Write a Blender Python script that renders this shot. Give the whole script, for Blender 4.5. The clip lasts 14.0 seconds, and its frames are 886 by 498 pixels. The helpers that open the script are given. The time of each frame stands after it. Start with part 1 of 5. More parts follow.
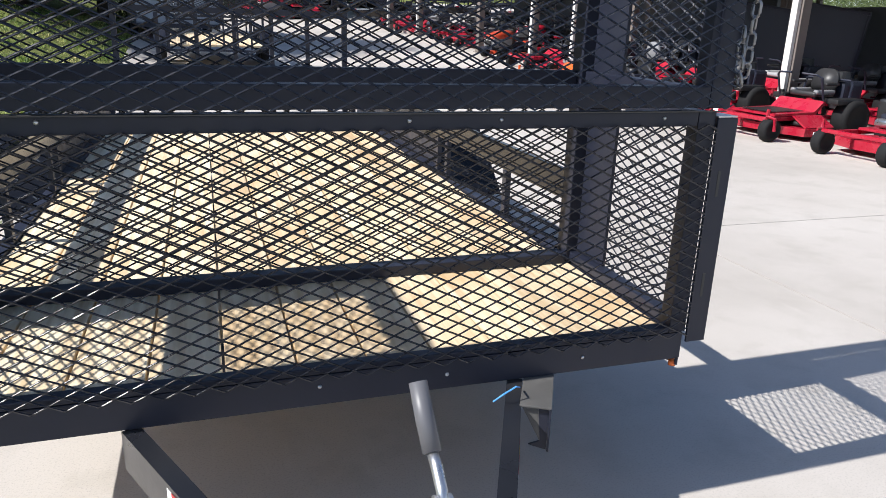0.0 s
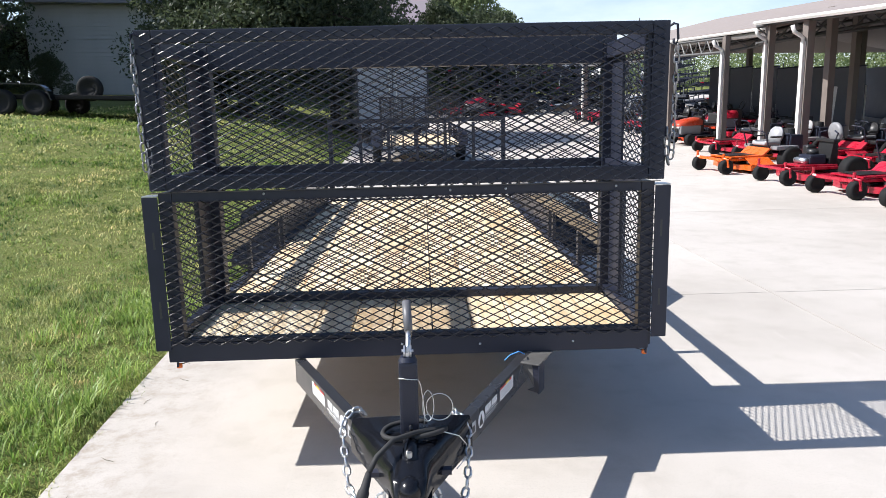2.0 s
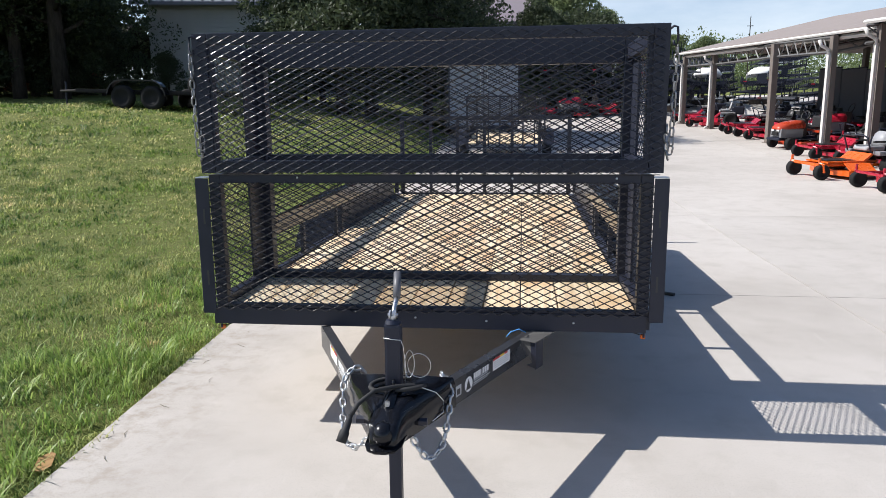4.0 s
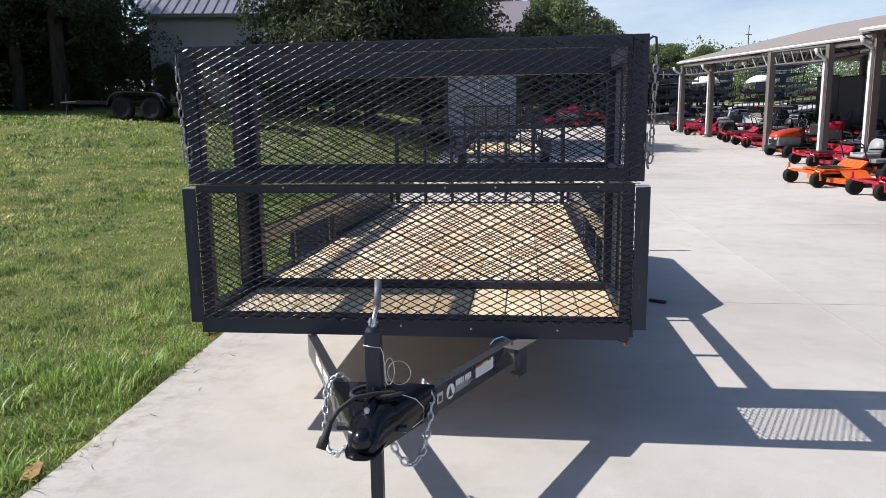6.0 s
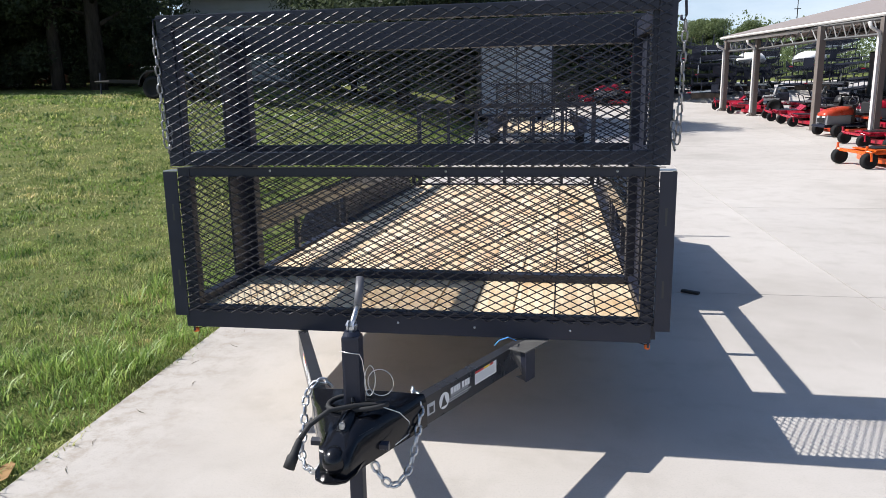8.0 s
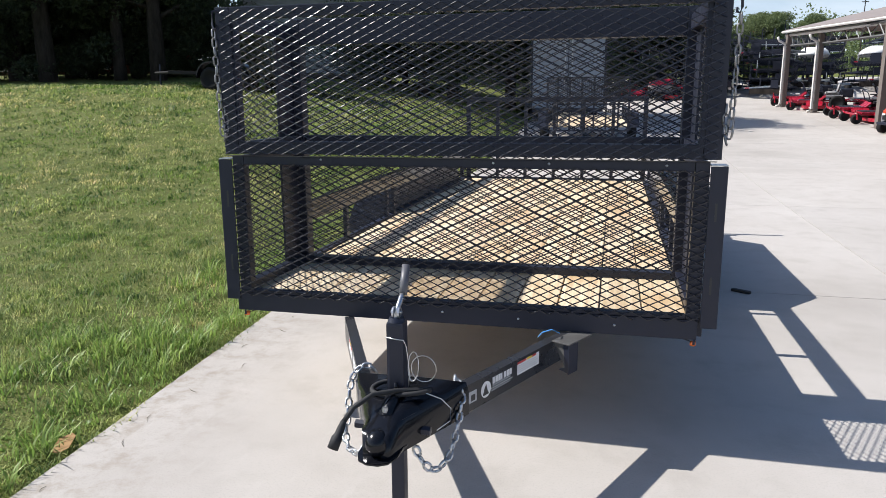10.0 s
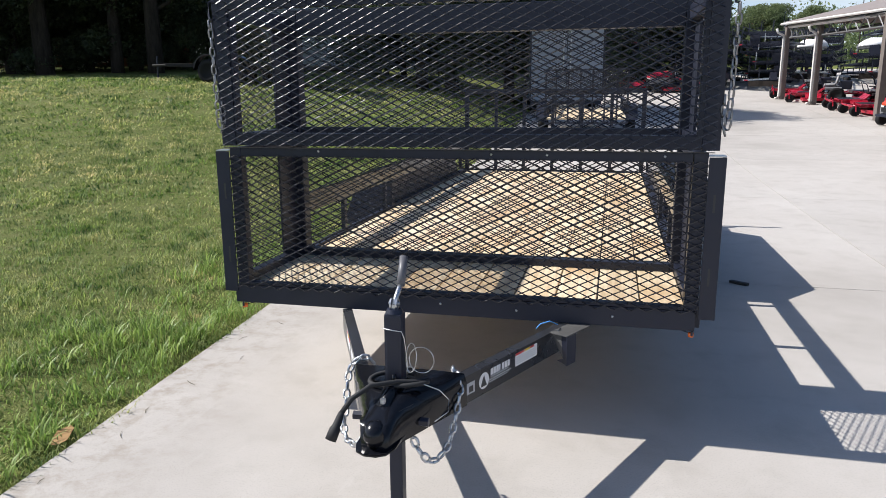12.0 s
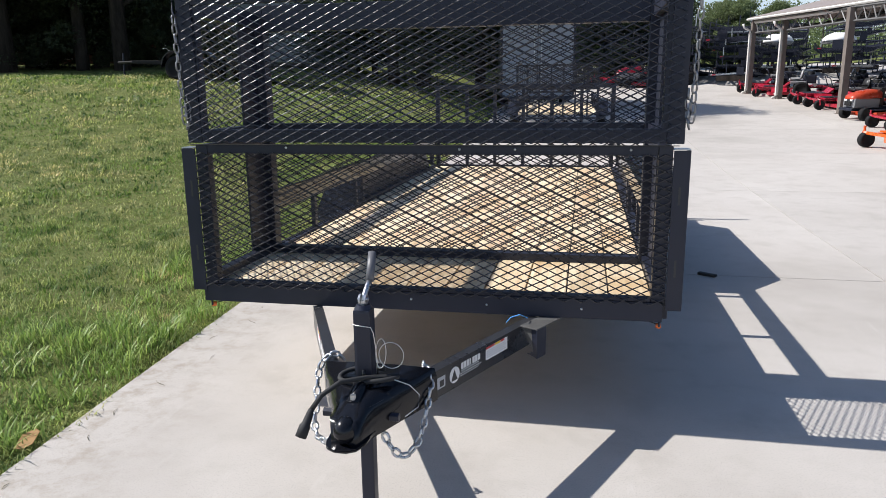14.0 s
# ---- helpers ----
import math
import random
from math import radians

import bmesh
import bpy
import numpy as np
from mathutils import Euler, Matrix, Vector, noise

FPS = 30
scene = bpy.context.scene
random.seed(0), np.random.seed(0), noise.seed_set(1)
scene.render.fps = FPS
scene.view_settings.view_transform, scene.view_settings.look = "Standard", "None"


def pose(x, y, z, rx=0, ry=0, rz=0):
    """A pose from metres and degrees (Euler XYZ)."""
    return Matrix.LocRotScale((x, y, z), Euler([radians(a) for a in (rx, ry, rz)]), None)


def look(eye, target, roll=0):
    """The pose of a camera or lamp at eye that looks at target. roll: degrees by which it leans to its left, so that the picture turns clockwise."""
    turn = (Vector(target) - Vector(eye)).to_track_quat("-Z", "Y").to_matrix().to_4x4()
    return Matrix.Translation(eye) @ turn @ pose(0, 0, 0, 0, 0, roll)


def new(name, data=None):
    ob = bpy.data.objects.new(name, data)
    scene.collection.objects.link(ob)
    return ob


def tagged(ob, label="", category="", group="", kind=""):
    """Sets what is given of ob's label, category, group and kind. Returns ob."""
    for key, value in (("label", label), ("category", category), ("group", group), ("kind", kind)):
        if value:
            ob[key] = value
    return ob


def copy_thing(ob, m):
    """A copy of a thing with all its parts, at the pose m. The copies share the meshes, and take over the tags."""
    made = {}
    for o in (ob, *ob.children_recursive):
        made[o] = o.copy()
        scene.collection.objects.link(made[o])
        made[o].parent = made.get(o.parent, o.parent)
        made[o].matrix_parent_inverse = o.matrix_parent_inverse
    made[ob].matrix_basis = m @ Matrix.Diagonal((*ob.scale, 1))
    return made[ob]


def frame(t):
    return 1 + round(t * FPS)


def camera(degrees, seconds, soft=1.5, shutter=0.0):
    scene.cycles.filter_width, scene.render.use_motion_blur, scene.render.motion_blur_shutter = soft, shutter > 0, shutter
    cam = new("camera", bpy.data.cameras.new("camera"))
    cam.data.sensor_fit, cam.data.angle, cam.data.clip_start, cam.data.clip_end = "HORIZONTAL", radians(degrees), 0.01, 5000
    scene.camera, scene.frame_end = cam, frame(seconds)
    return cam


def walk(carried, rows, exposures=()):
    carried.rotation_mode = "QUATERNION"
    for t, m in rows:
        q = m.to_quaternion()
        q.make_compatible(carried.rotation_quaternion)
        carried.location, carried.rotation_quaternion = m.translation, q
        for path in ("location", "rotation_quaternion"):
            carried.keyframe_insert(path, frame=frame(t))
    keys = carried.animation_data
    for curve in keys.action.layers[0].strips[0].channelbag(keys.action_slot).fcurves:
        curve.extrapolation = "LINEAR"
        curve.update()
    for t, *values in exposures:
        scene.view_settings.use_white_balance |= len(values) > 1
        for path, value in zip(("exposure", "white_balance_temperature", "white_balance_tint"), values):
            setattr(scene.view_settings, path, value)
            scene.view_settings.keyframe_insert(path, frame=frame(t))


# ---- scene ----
cam = camera(64.2, 14.0, 0.85)
PATH = [
    (0, (0.478, 0.162, 1.487), (1.073, 1.973, 0.881), 1.9),
    (0.5, (0.578, -0.266, 1.533), (0.861, 1.634, 0.978), 1.2),
    (1, (0.763, -0.642, 1.522), (0.938, 1.314, 1.141), -0.7),
    (1.5, (0.854, -0.947, 1.570), (0.888, 1.017, 1.195), -1.1),
    (2, (0.836, -1.217, 1.574), (0.871, 0.748, 1.206), -1.3),
    (2.5, (0.916, -1.334, 1.577), (0.926, 0.631, 1.207), -1.6),
    (3, (1.093, -1.415, 1.555), (0.875, 0.536, 1.174), -0.9),
    (5.5, (1.297, -1.535, 1.544), (1.055, 0.422, 1.208), -0.4),
    (6, (1.325, -1.533, 1.547), (1.085, 0.423, 1.208), -0.8),
    (6.5, (1.328, -1.409, 1.541), (1.094, 0.546, 1.196), -1.0),
    (7, (1.318, -1.263, 1.546), (1.104, 0.694, 1.194), -1.0),
    (7.5, (1.362, -1.211, 1.538), (1.149, 0.746, 1.185), -1.0),
    (8, (1.440, -1.181, 1.535), (1.099, 0.749, 1.141), -0.9),
    (8.5, (1.461, -1.186, 1.534), (1.061, 0.735, 1.147), -0.6),
    (11, (1.447, -1.219, 1.525), (0.955, 0.671, 1.100), -0.4),
    (11.5, (1.451, -1.216, 1.524), (0.970, 0.678, 1.097), -0.4),
    (12, (1.454, -1.207, 1.521), (0.988, 0.690, 1.091), -0.4),
    (12.5, (1.458, -1.208, 1.520), (1.009, 0.692, 1.088), -0.3),
    (13, (1.468, -1.211, 1.524), (1.036, 0.692, 1.089), -0.3),
    (13.5, (1.477, -1.211, 1.520), (1.063, 0.698, 1.086), -0.5),
    (14, (1.475, -1.207, 1.517), (1.080, 0.704, 1.076), -0.7),
]
EXPOSURES = [(0.0, 0.5), (0.5, 0.58), (1.0, 0.68), (1.5, 0.76), (2.0, 0.72), (2.5, 0.6), (3.0, 0.46), (5.5, 0.35), (7.5, 0.37), (8.0, 0.45), (8.6, 0.44), (11.0, 0.36), (14.0, 0.33)]
walk(cam, [(t, look(eye, target, roll)) for t, eye, target, roll in PATH], EXPOSURES)

# ---- world and sun ----
SUN_TO = Vector((1.0, 0.04, -1.0)).normalized()      # the way the sunlight travels
SUN_ELEV = math.asin(-SUN_TO.z)
SUN_AZ = math.atan2(-SUN_TO.x, -SUN_TO.y)             # clockwise from +y
world = bpy.data.worlds.new("world")
scene.world = world
world.use_nodes = True
wn = world.node_tree.nodes
sky = wn.new("ShaderNodeTexSky")
sky.sky_type = "NISHITA"
sky.sun_disc = False
sky.sun_elevation = SUN_ELEV
sky.sun_rotation = SUN_AZ
sky.altitude = 200.0
sky.air_density = 1.0
sky.dust_density = 1.3
sky.ozone_density = 5.0
wn["Background"].inputs["Strength"].default_value = 0.109
wl = world.node_tree.links
# thin high cloud, thicker towards the horizon
w_tc = wn.new("ShaderNodeTexCoord")
w_map = wn.new("ShaderNodeMapping")
w_map.inputs["Scale"].default_value = (1.0, 1.0, 3.5)
w_noise = wn.new("ShaderNodeTexNoise")
w_noise.inputs["Scale"].default_value = 2.6
w_noise.inputs["Detail"].default_value = 7
w_noise.inputs["Roughness"].default_value = 0.6
w_ramp = wn.new("ShaderNodeValToRGB")
w_ramp.color_ramp.elements[0].position, w_ramp.color_ramp.elements[0].color = 0.34, (0.32, 0.32, 0.32, 1)
w_ramp.color_ramp.elements[1].position, w_ramp.color_ramp.elements[1].color = 0.66, (0.92, 0.92, 0.92, 1)
w_sep = wn.new("ShaderNodeSeparateXYZ")
w_low = wn.new("ShaderNodeMapRange")
w_low.inputs["From Min"].default_value, w_low.inputs["From Max"].default_value = 0.38, 0.0
w_mul = wn.new("ShaderNodeMath")
w_mul.operation = "MULTIPLY"
w_mix = wn.new("ShaderNodeMix")
w_mix.data_type = "RGBA"
w_mix.inputs[7].default_value = (7.7, 8.2, 8.9, 1)
wl.new(w_tc.outputs["Generated"], w_map.inputs["Vector"])
wl.new(w_map.outputs["Vector"], w_noise.inputs["Vector"])
wl.new(w_noise.outputs["Fac"], w_ramp.inputs["Fac"])
wl.new(w_tc.outputs["Generated"], w_sep.inputs[0])
wl.new(w_sep.outputs["Z"], w_low.inputs["Value"])
wl.new(w_ramp.outputs["Color"], w_mul.inputs[0])
wl.new(w_low.outputs["Result"], w_mul.inputs[1])
wl.new(w_mul.outputs[0], w_mix.inputs[0])
wl.new(sky.outputs["Color"], w_mix.inputs[6])
wl.new(w_mix.outputs[2], wn["Background"].inputs["Color"])
sun_data = bpy.data.lights.new("sun", "SUN")
sun_data.energy = 5.0
sun_data.angle = radians(0.53)
sun_data.color = (1.0, 0.975, 0.945)
sun = new("sun", sun_data)
sun.matrix_world = look((-20, 0, 20), Vector((-20, 0, 20)) + SUN_TO)


# ---- materials ----
def mat(name, base=(0.5, 0.5, 0.5), rough=0.5, metal=0.0, spec=0.5):
    m = bpy.data.materials.new(name)
    m.use_nodes = True
    p = m.node_tree.nodes["Principled BSDF"]
    p.inputs["Base Color"].default_value = (*base, 1)
    p.inputs["Roughness"].default_value = rough
    p.inputs["Metallic"].default_value = metal
    p.inputs["Specular IOR Level"].default_value = spec
    return m


def nodes_of(m):
    return m.node_tree.nodes, m.node_tree.links, m.node_tree.nodes["Principled BSDF"]


def noise_tex(m, scale, detail=4.0, rough=0.55, coords="Object", stretch=(1, 1, 1)):
    n, l, p = nodes_of(m)
    tc = n.new("ShaderNodeTexCoord")
    mp = n.new("ShaderNodeMapping")
    mp.inputs["Scale"].default_value = stretch
    t = n.new("ShaderNodeTexNoise")
    t.inputs["Scale"].default_value = scale
    t.inputs["Detail"].default_value = detail
    t.inputs["Roughness"].default_value = rough
    l.new(tc.outputs[coords], mp.inputs["Vector"])
    l.new(mp.outputs["Vector"], t.inputs["Vector"])
    return t


def ramp(m, src, stops):
    n, l, p = nodes_of(m)
    r = n.new("ShaderNodeValToRGB")
    e = r.color_ramp.elements
    while len(e) < len(stops):
        e.new(0.5)
    for k, (pos, col) in zip(e, stops):
        k.position = pos
        k.color = (*col, 1) if len(col) == 3 else col
    l.new(src, r.inputs["Fac"])
    return r.outputs["Color"]


def mixed(m, fac, a, b, blend="MIX"):
    n, l, p = nodes_of(m)
    x = n.new("ShaderNodeMix")
    x.data_type = "RGBA"
    x.blend_type = blend
    for key, v in ((0, fac), (6, a), (7, b)):
        if isinstance(v, (int, float)):
            x.inputs[key].default_value = v
        elif isinstance(v, tuple):
            x.inputs[key].default_value = (*v, 1)
        else:
            l.new(v, x.inputs[key])
    return x.outputs[2]


def bumped(m, src, strength=0.3, distance=0.01):
    n, l, p = nodes_of(m)
    b = n.new("ShaderNodeBump")
    b.inputs["Strength"].default_value = strength
    b.inputs["Distance"].default_value = distance
    l.new(src, b.inputs["Height"])
    l.new(b.outputs["Normal"], p.inputs["Normal"])


def paint(name, base, rough=0.3, dust=0.06, scale=9.0):
    """Sprayed paint on steel: slightly uneven gloss, thin dust."""
    m = mat(name, base, rough)
    n, l, p = nodes_of(m)
    a = noise_tex(m, scale, 5)
    b = noise_tex(m, scale * 14, 3)
    dusty = tuple(c + dust * k for c, k in zip(base, (0.45, 0.42, 0.38)))
    l.new(mixed(m, ramp(m, a.outputs["Fac"], [(0.42, (0, 0, 0)), (0.75, (1, 1, 1))]), base, dusty), p.inputs["Base Color"])
    l.new(ramp(m, a.outputs["Fac"], [(0.3, (rough * 0.75,) * 3), (0.7, (rough * 1.35,) * 3)]), p.inputs["Roughness"])
    bumped(m, b.outputs["Fac"], 0.06, 0.002)
    return m


M_BLACK = paint("black_paint", (0.0165, 0.0195, 0.034), 0.42, 0.008)
M_MESH = paint("black_mesh_paint", (0.014, 0.016, 0.0235), 0.28, 0.003, 30)
M_BLACK_GLOSS = paint("gloss_black", (0.006, 0.0065, 0.009), 0.16, 0.008)
M_BLACK.node_tree.nodes["Principled BSDF"].inputs["Specular IOR Level"].default_value = 0.36
M_BLACK_GLOSS.node_tree.nodes["Principled BSDF"].inputs["Specular IOR Level"].default_value = 0.32
M_TONGUE = paint("dusty_black_paint", (0.009, 0.010, 0.014), 0.3, 0.012, 5)
M_TONGUE.node_tree.nodes["Principled BSDF"].inputs["Sheen Weight"].default_value = 0.28
M_TONGUE.node_tree.nodes["Principled BSDF"].inputs["Sheen Roughness"].default_value = 0.35
M_TONGUE.node_tree.nodes["Principled BSDF"].inputs["Sheen Tint"].default_value = (1.0, 0.93, 0.86, 1)
M_TREAD = mat("polished_tread", (0.02, 0.021, 0.025), 0.14, 0.0, 0.9)
M_RUBBER = mat("rubber", (0.018, 0.018, 0.019), 0.75)
M_TYRE = mat("tyre_rubber", (0.013, 0.013, 0.014), 0.8, 0.0, 0.22)
M_ZINC = paint("zinc", (0.55, 0.56, 0.58), 0.32, 0.0, 25)
M_ZINC.node_tree.nodes["Principled BSDF"].inputs["Metallic"].default_value = 0.9
M_CHAIN_DULL = mat("dull_chain", (0.27, 0.265, 0.27), 0.38, 0.85)
M_WIRE = mat("steel_wire", (0.6, 0.6, 0.6), 0.35, 0.9)
M_PLASTIC = mat("black_plastic", (0.015, 0.015, 0.016), 0.45)
M_AMBER = mat("amber_lens", (0.75, 0.16, 0.03), 0.25)
M_WHITE_STICKER = mat("white_sticker", (0.75, 0.75, 0.75), 0.4)
M_GREY_PRINT = mat("grey_print", (0.45, 0.46, 0.48), 0.5)
M_RED_PRINT = mat("red_print", (0.5, 0.05, 0.05), 0.5)
M_YELLOW_PRINT = mat("yellow_print", (0.75, 0.55, 0.05), 0.5)
M_DARK_PRINT = mat("dark_print", (0.03, 0.03, 0.03), 0.5)


def wood_material(name, light, dark, rnd=0.35):
    m = mat(name, light, 0.75, 0, 0.3)
    n, l, p = nodes_of(m)
    info = n.new("ShaderNodeObjectInfo")
    tc = n.new("ShaderNodeTexCoord")
    add = n.new("ShaderNodeVectorMath")
    add.operation = "ADD"
    mul = n.new("ShaderNodeVectorMath")
    mul.operation = "SCALE"
    comb = n.new("ShaderNodeCombineXYZ")
    for k in range(3):
        l.new(info.outputs["Random"], comb.inputs[k])
    l.new(comb.outputs[0], mul.inputs[0])
    mul.inputs["Scale"].default_value = 37.0
    l.new(tc.outputs["Object"], add.inputs[0])
    l.new(mul.outputs[0], add.inputs[1])
    mp = n.new("ShaderNodeMapping")
    mp.inputs["Scale"].default_value = (22, 1.1, 22)
    l.new(add.outputs[0], mp.inputs["Vector"])
    g = n.new("ShaderNodeTexNoise")
    g.inputs["Scale"].default_value = 1.6
    g.inputs["Detail"].default_value = 6
    l.new(mp.outputs[0], g.inputs["Vector"])
    big = n.new("ShaderNodeTexNoise")
    big.inputs["Scale"].default_value = 2.3
    big.inputs["Detail"].default_value = 3
    l.new(add.outputs[0], big.inputs["Vector"])
    grain = ramp(m, g.outputs["Fac"], [(0.35, dark), (0.62, light)])
    stained = mixed(m, ramp(m, big.outputs["Fac"], [(0.47, (0, 0, 0)), (0.68, (0.55, 0.55, 0.55))]), grain, tuple(c * k for c, k in zip(dark, (0.95, 0.8, 0.6))))
    tint = ramp(m, info.outputs["Random"], [(0.0, (1 - rnd, 1 - rnd * 1.1, 1 - rnd * 1.25)), (0.5, (0.95, 0.93, 0.9)), (1.0, (1, 1, 1))])
    l.new(mixed(m, 1.0, stained, tint, "MULTIPLY"), p.inputs["Base Color"])
    bumped(m, g.outputs["Fac"], 0.35, 0.003)
    return m


M_PINE = wood_material("treated_pine", (0.83, 0.715, 0.52), (0.60, 0.46, 0.29), 0.16)


def concrete_material():
    m = mat("concrete", (0.5, 0.48, 0.45), 0.85, 0, 0.3)
    n, l, p = nodes_of(m)
    a = noise_tex(m, 0.35, 5, 0.6)
    b = noise_tex(m, 3.2, 6, 0.65)
    c = noise_tex(m, 140, 2)
    d = noise_tex(m, 18, 4, 0.7, stretch=(1, 0.15, 1))
    info = n.new("ShaderNodeObjectInfo")
    base = ramp(m, a.outputs["Fac"], [(0.32, (0.405, 0.37, 0.333)), (0.5, (0.495, 0.457, 0.417)), (0.68, (0.54, 0.502, 0.462))])
    s1 = mixed(m, ramp(m, b.outputs["Fac"], [(0.5, (0, 0, 0)), (0.75, (0.6, 0.6, 0.6))]), base, (0.38, 0.345, 0.305))
    s2 = mixed(m, ramp(m, c.outputs["Fac"], [(0.52, (0, 0, 0)), (0.7, (0.5, 0.5, 0.5))]), s1, (0.33, 0.31, 0.28))
    s3 = mixed(m, ramp(m, d.outputs["Fac"], [(0.6, (0, 0, 0)), (0.8, (0.25, 0.25, 0.25))]), s2, (0.62, 0.60, 0.57))
    # soil and dry grass dust spread in from the lawn's edge
    tc = n.new("ShaderNodeTexCoord")
    dot = n.new("ShaderNodeVectorMath")
    dot.operation = "DOT_PRODUCT"
    dot.inputs[1].default_value = (1.0, 0.07, 0.0)
    l.new(tc.outputs["Object"], dot.inputs[0])
    near = n.new("ShaderNodeMapRange")
    near.inputs["From Min"].default_value, near.inputs["From Max"].default_value = -0.05, -0.80
    l.new(dot.outputs["Value"], near.inputs["Value"])
    e = noise_tex(m, 7, 6, 0.75)
    cut = n.new("ShaderNodeMath")
    cut.operation = "MULTIPLY"
    l.new(near.outputs["Result"], cut.inputs[0])
    l.new(ramp(m, e.outputs["Fac"], [(0.46, (0, 0, 0)), (0.66, (0.75, 0.75, 0.75))]), cut.inputs[1])
    s3 = mixed(m, cut.outputs[0], s3, (0.26, 0.215, 0.16))
    s4 = mixed(m, 1.0, s3, ramp(m, info.outputs["Random"], [(0, (0.93, 0.93, 0.93)), (1, (1, 1, 1))]), "MULTIPLY")
    l.new(s4, p.inputs["Base Color"])
    bumped(m, c.outputs["Fac"], 0.25, 0.002)
    return m


M_CONCRETE = concrete_material()


def lawn_material():
    m = mat("lawn", (0.08, 0.12, 0.03), 0.9, 0, 0.2)
    n, l, p = nodes_of(m)
    a = noise_tex(m, 0.5, 4, 0.6)
    b = noise_tex(m, 3.0, 5, 0.65)
    c = noise_tex(m, 60, 3, 0.7)
    base = ramp(m, a.outputs["Fac"], [(0.3, (0.15, 0.19, 0.04)), (0.7, (0.23, 0.25, 0.07))])
    s = mixed(m, ramp(m, b.outputs["Fac"], [(0.45, (0, 0, 0)), (0.75, (0.7, 0.7, 0.7))]), base, (0.30, 0.27, 0.12))
    l.new(mixed(m, ramp(m, c.outputs["Fac"], [(0.35, (0.8, 0.8, 0.8)), (0.6, (0, 0, 0))]), s, (0.08, 0.10, 0.025)), p.inputs["Base Color"])
    bumped(m, c.outputs["Fac"], 1.0, 0.04)
    return m


M_LAWN = lawn_material()


def leafy(name, c0, c1, rough=0.55):
    m = mat(name, c0, rough, 0, 0.3)
    n, l, p = nodes_of(m)
    g = n.new("ShaderNodeNewGeometry")
    l.new(ramp(m, g.outputs["Random Per Island"], [(0, c0), (1, c1)]), p.inputs["Base Color"])
    p.inputs["Subsurface Weight"].default_value = 0.0
    tr = n.new("ShaderNodeBsdfTranslucent")
    l.new(ramp(m, g.outputs["Random Per Island"], [(0, tuple(x * 1.5 for x in c0)), (1, tuple(x * 1.5 for x in c1))]), tr.inputs["Color"])
    mx = n.new("ShaderNodeMixShader")
    mx.inputs[0].default_value = 0.35
    l.new(p.outputs[0], mx.inputs[1])
    l.new(tr.outputs[0], mx.inputs[2])
    l.new(mx.outputs[0], n["Material Output"].inputs["Surface"])
    return m


M_BLADE = leafy("grass_blade", (0.165, 0.228, 0.062), (0.455, 0.465, 0.205), 0.6)


def patchy(m):
    """Vary a leafy material over the ground: dark green clumps and straw-coloured patches."""
    n, l, p = nodes_of(m)
    a = noise_tex(m, 0.8, 4, 0.65)
    b = noise_tex(m, 2.1, 5, 0.68)
    c = noise_tex(m, 9.5, 4, 0.7)
    for node, key in ((p, "Base Color"), ([q for q in n if q.bl_idname == "ShaderNodeBsdfTranslucent"][0], "Color")):
        src = node.inputs[key].links[0].from_socket
        x = mixed(m, 1.0, src, ramp(m, a.outputs["Fac"], [(0.40, (0.62, 0.80, 0.5)), (0.5, (0.95, 1.0, 0.9)), (0.60, (1.3, 1.14, 1.3))]), "MULTIPLY")
        y = mixed(m, 1.0, x, ramp(m, b.outputs["Fac"], [(0.40, (0.26, 0.38, 0.26)), (0.5, (0.92, 0.95, 0.9)), (0.62, (1.3, 1.15, 1.25))]), "MULTIPLY")
        w = mixed(m, 1.0, y, ramp(m, c.outputs["Fac"], [(0.40, (0.50, 0.60, 0.42)), (0.54, (1.06, 1.04, 1.0)), (0.66, (1.22, 1.14, 1.2))]), "MULTIPLY")
        l.new(w, node.inputs[key])


patchy(M_BLADE)
M_LONG_BLADE = leafy("long_grass_blade", (0.13, 0.225, 0.042), (0.36, 0.45, 0.125), 0.42)
# same foliage twice: sunlight put into the first colour, shade into the second
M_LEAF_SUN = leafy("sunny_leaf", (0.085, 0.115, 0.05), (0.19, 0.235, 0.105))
M_LEAF_SHADE = leafy("leaf", (0.030, 0.043, 0.024), (0.074, 0.093, 0.048))


def bark_material():
    m = mat("bark", (0.12, 0.09, 0.07), 0.9, 0, 0.2)
    n, l, p = nodes_of(m)
    a = noise_tex(m, 6, 6, 0.7, stretch=(1, 1, 0.2))
    l.new(ramp(m, a.outputs["Fac"], [(0.35, (0.018, 0.015, 0.013)), (0.65, (0.055, 0.046, 0.04))]), p.inputs["Base Color"])
    bumped(m, a.outputs["Fac"], 0.8, 0.03)
    return m


M_BARK = bark_material()
M_WHITE_POST = paint("white_paint", (0.62, 0.60, 0.57), 0.5, -0.14, 4)
M_TAUPE = paint("taupe_steel", (0.155, 0.13, 0.115), 0.6, 0.05, 4)
M_SIDING = paint("pale_siding", (0.44, 0.45, 0.45), 0.6, -0.08, 2)
M_GREY_PANEL = paint("grey_panel", (0.10, 0.11, 0.13), 0.55, 0.05, 2)
M_METAL_ROOF = paint("metal_roof", (0.19, 0.19, 0.23), 0.45, 0.05, 2)
M_SHINGLE = paint("brown_shingles", (0.25, 0.213, 0.197), 0.9, 0.06, 3)
# truss steel, also the colour of the shade sheets under both roofs
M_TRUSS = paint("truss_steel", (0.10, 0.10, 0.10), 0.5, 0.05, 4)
M_RED = paint("red_paint", (0.36, 0.010, 0.030), 0.28, 0.05, 6)
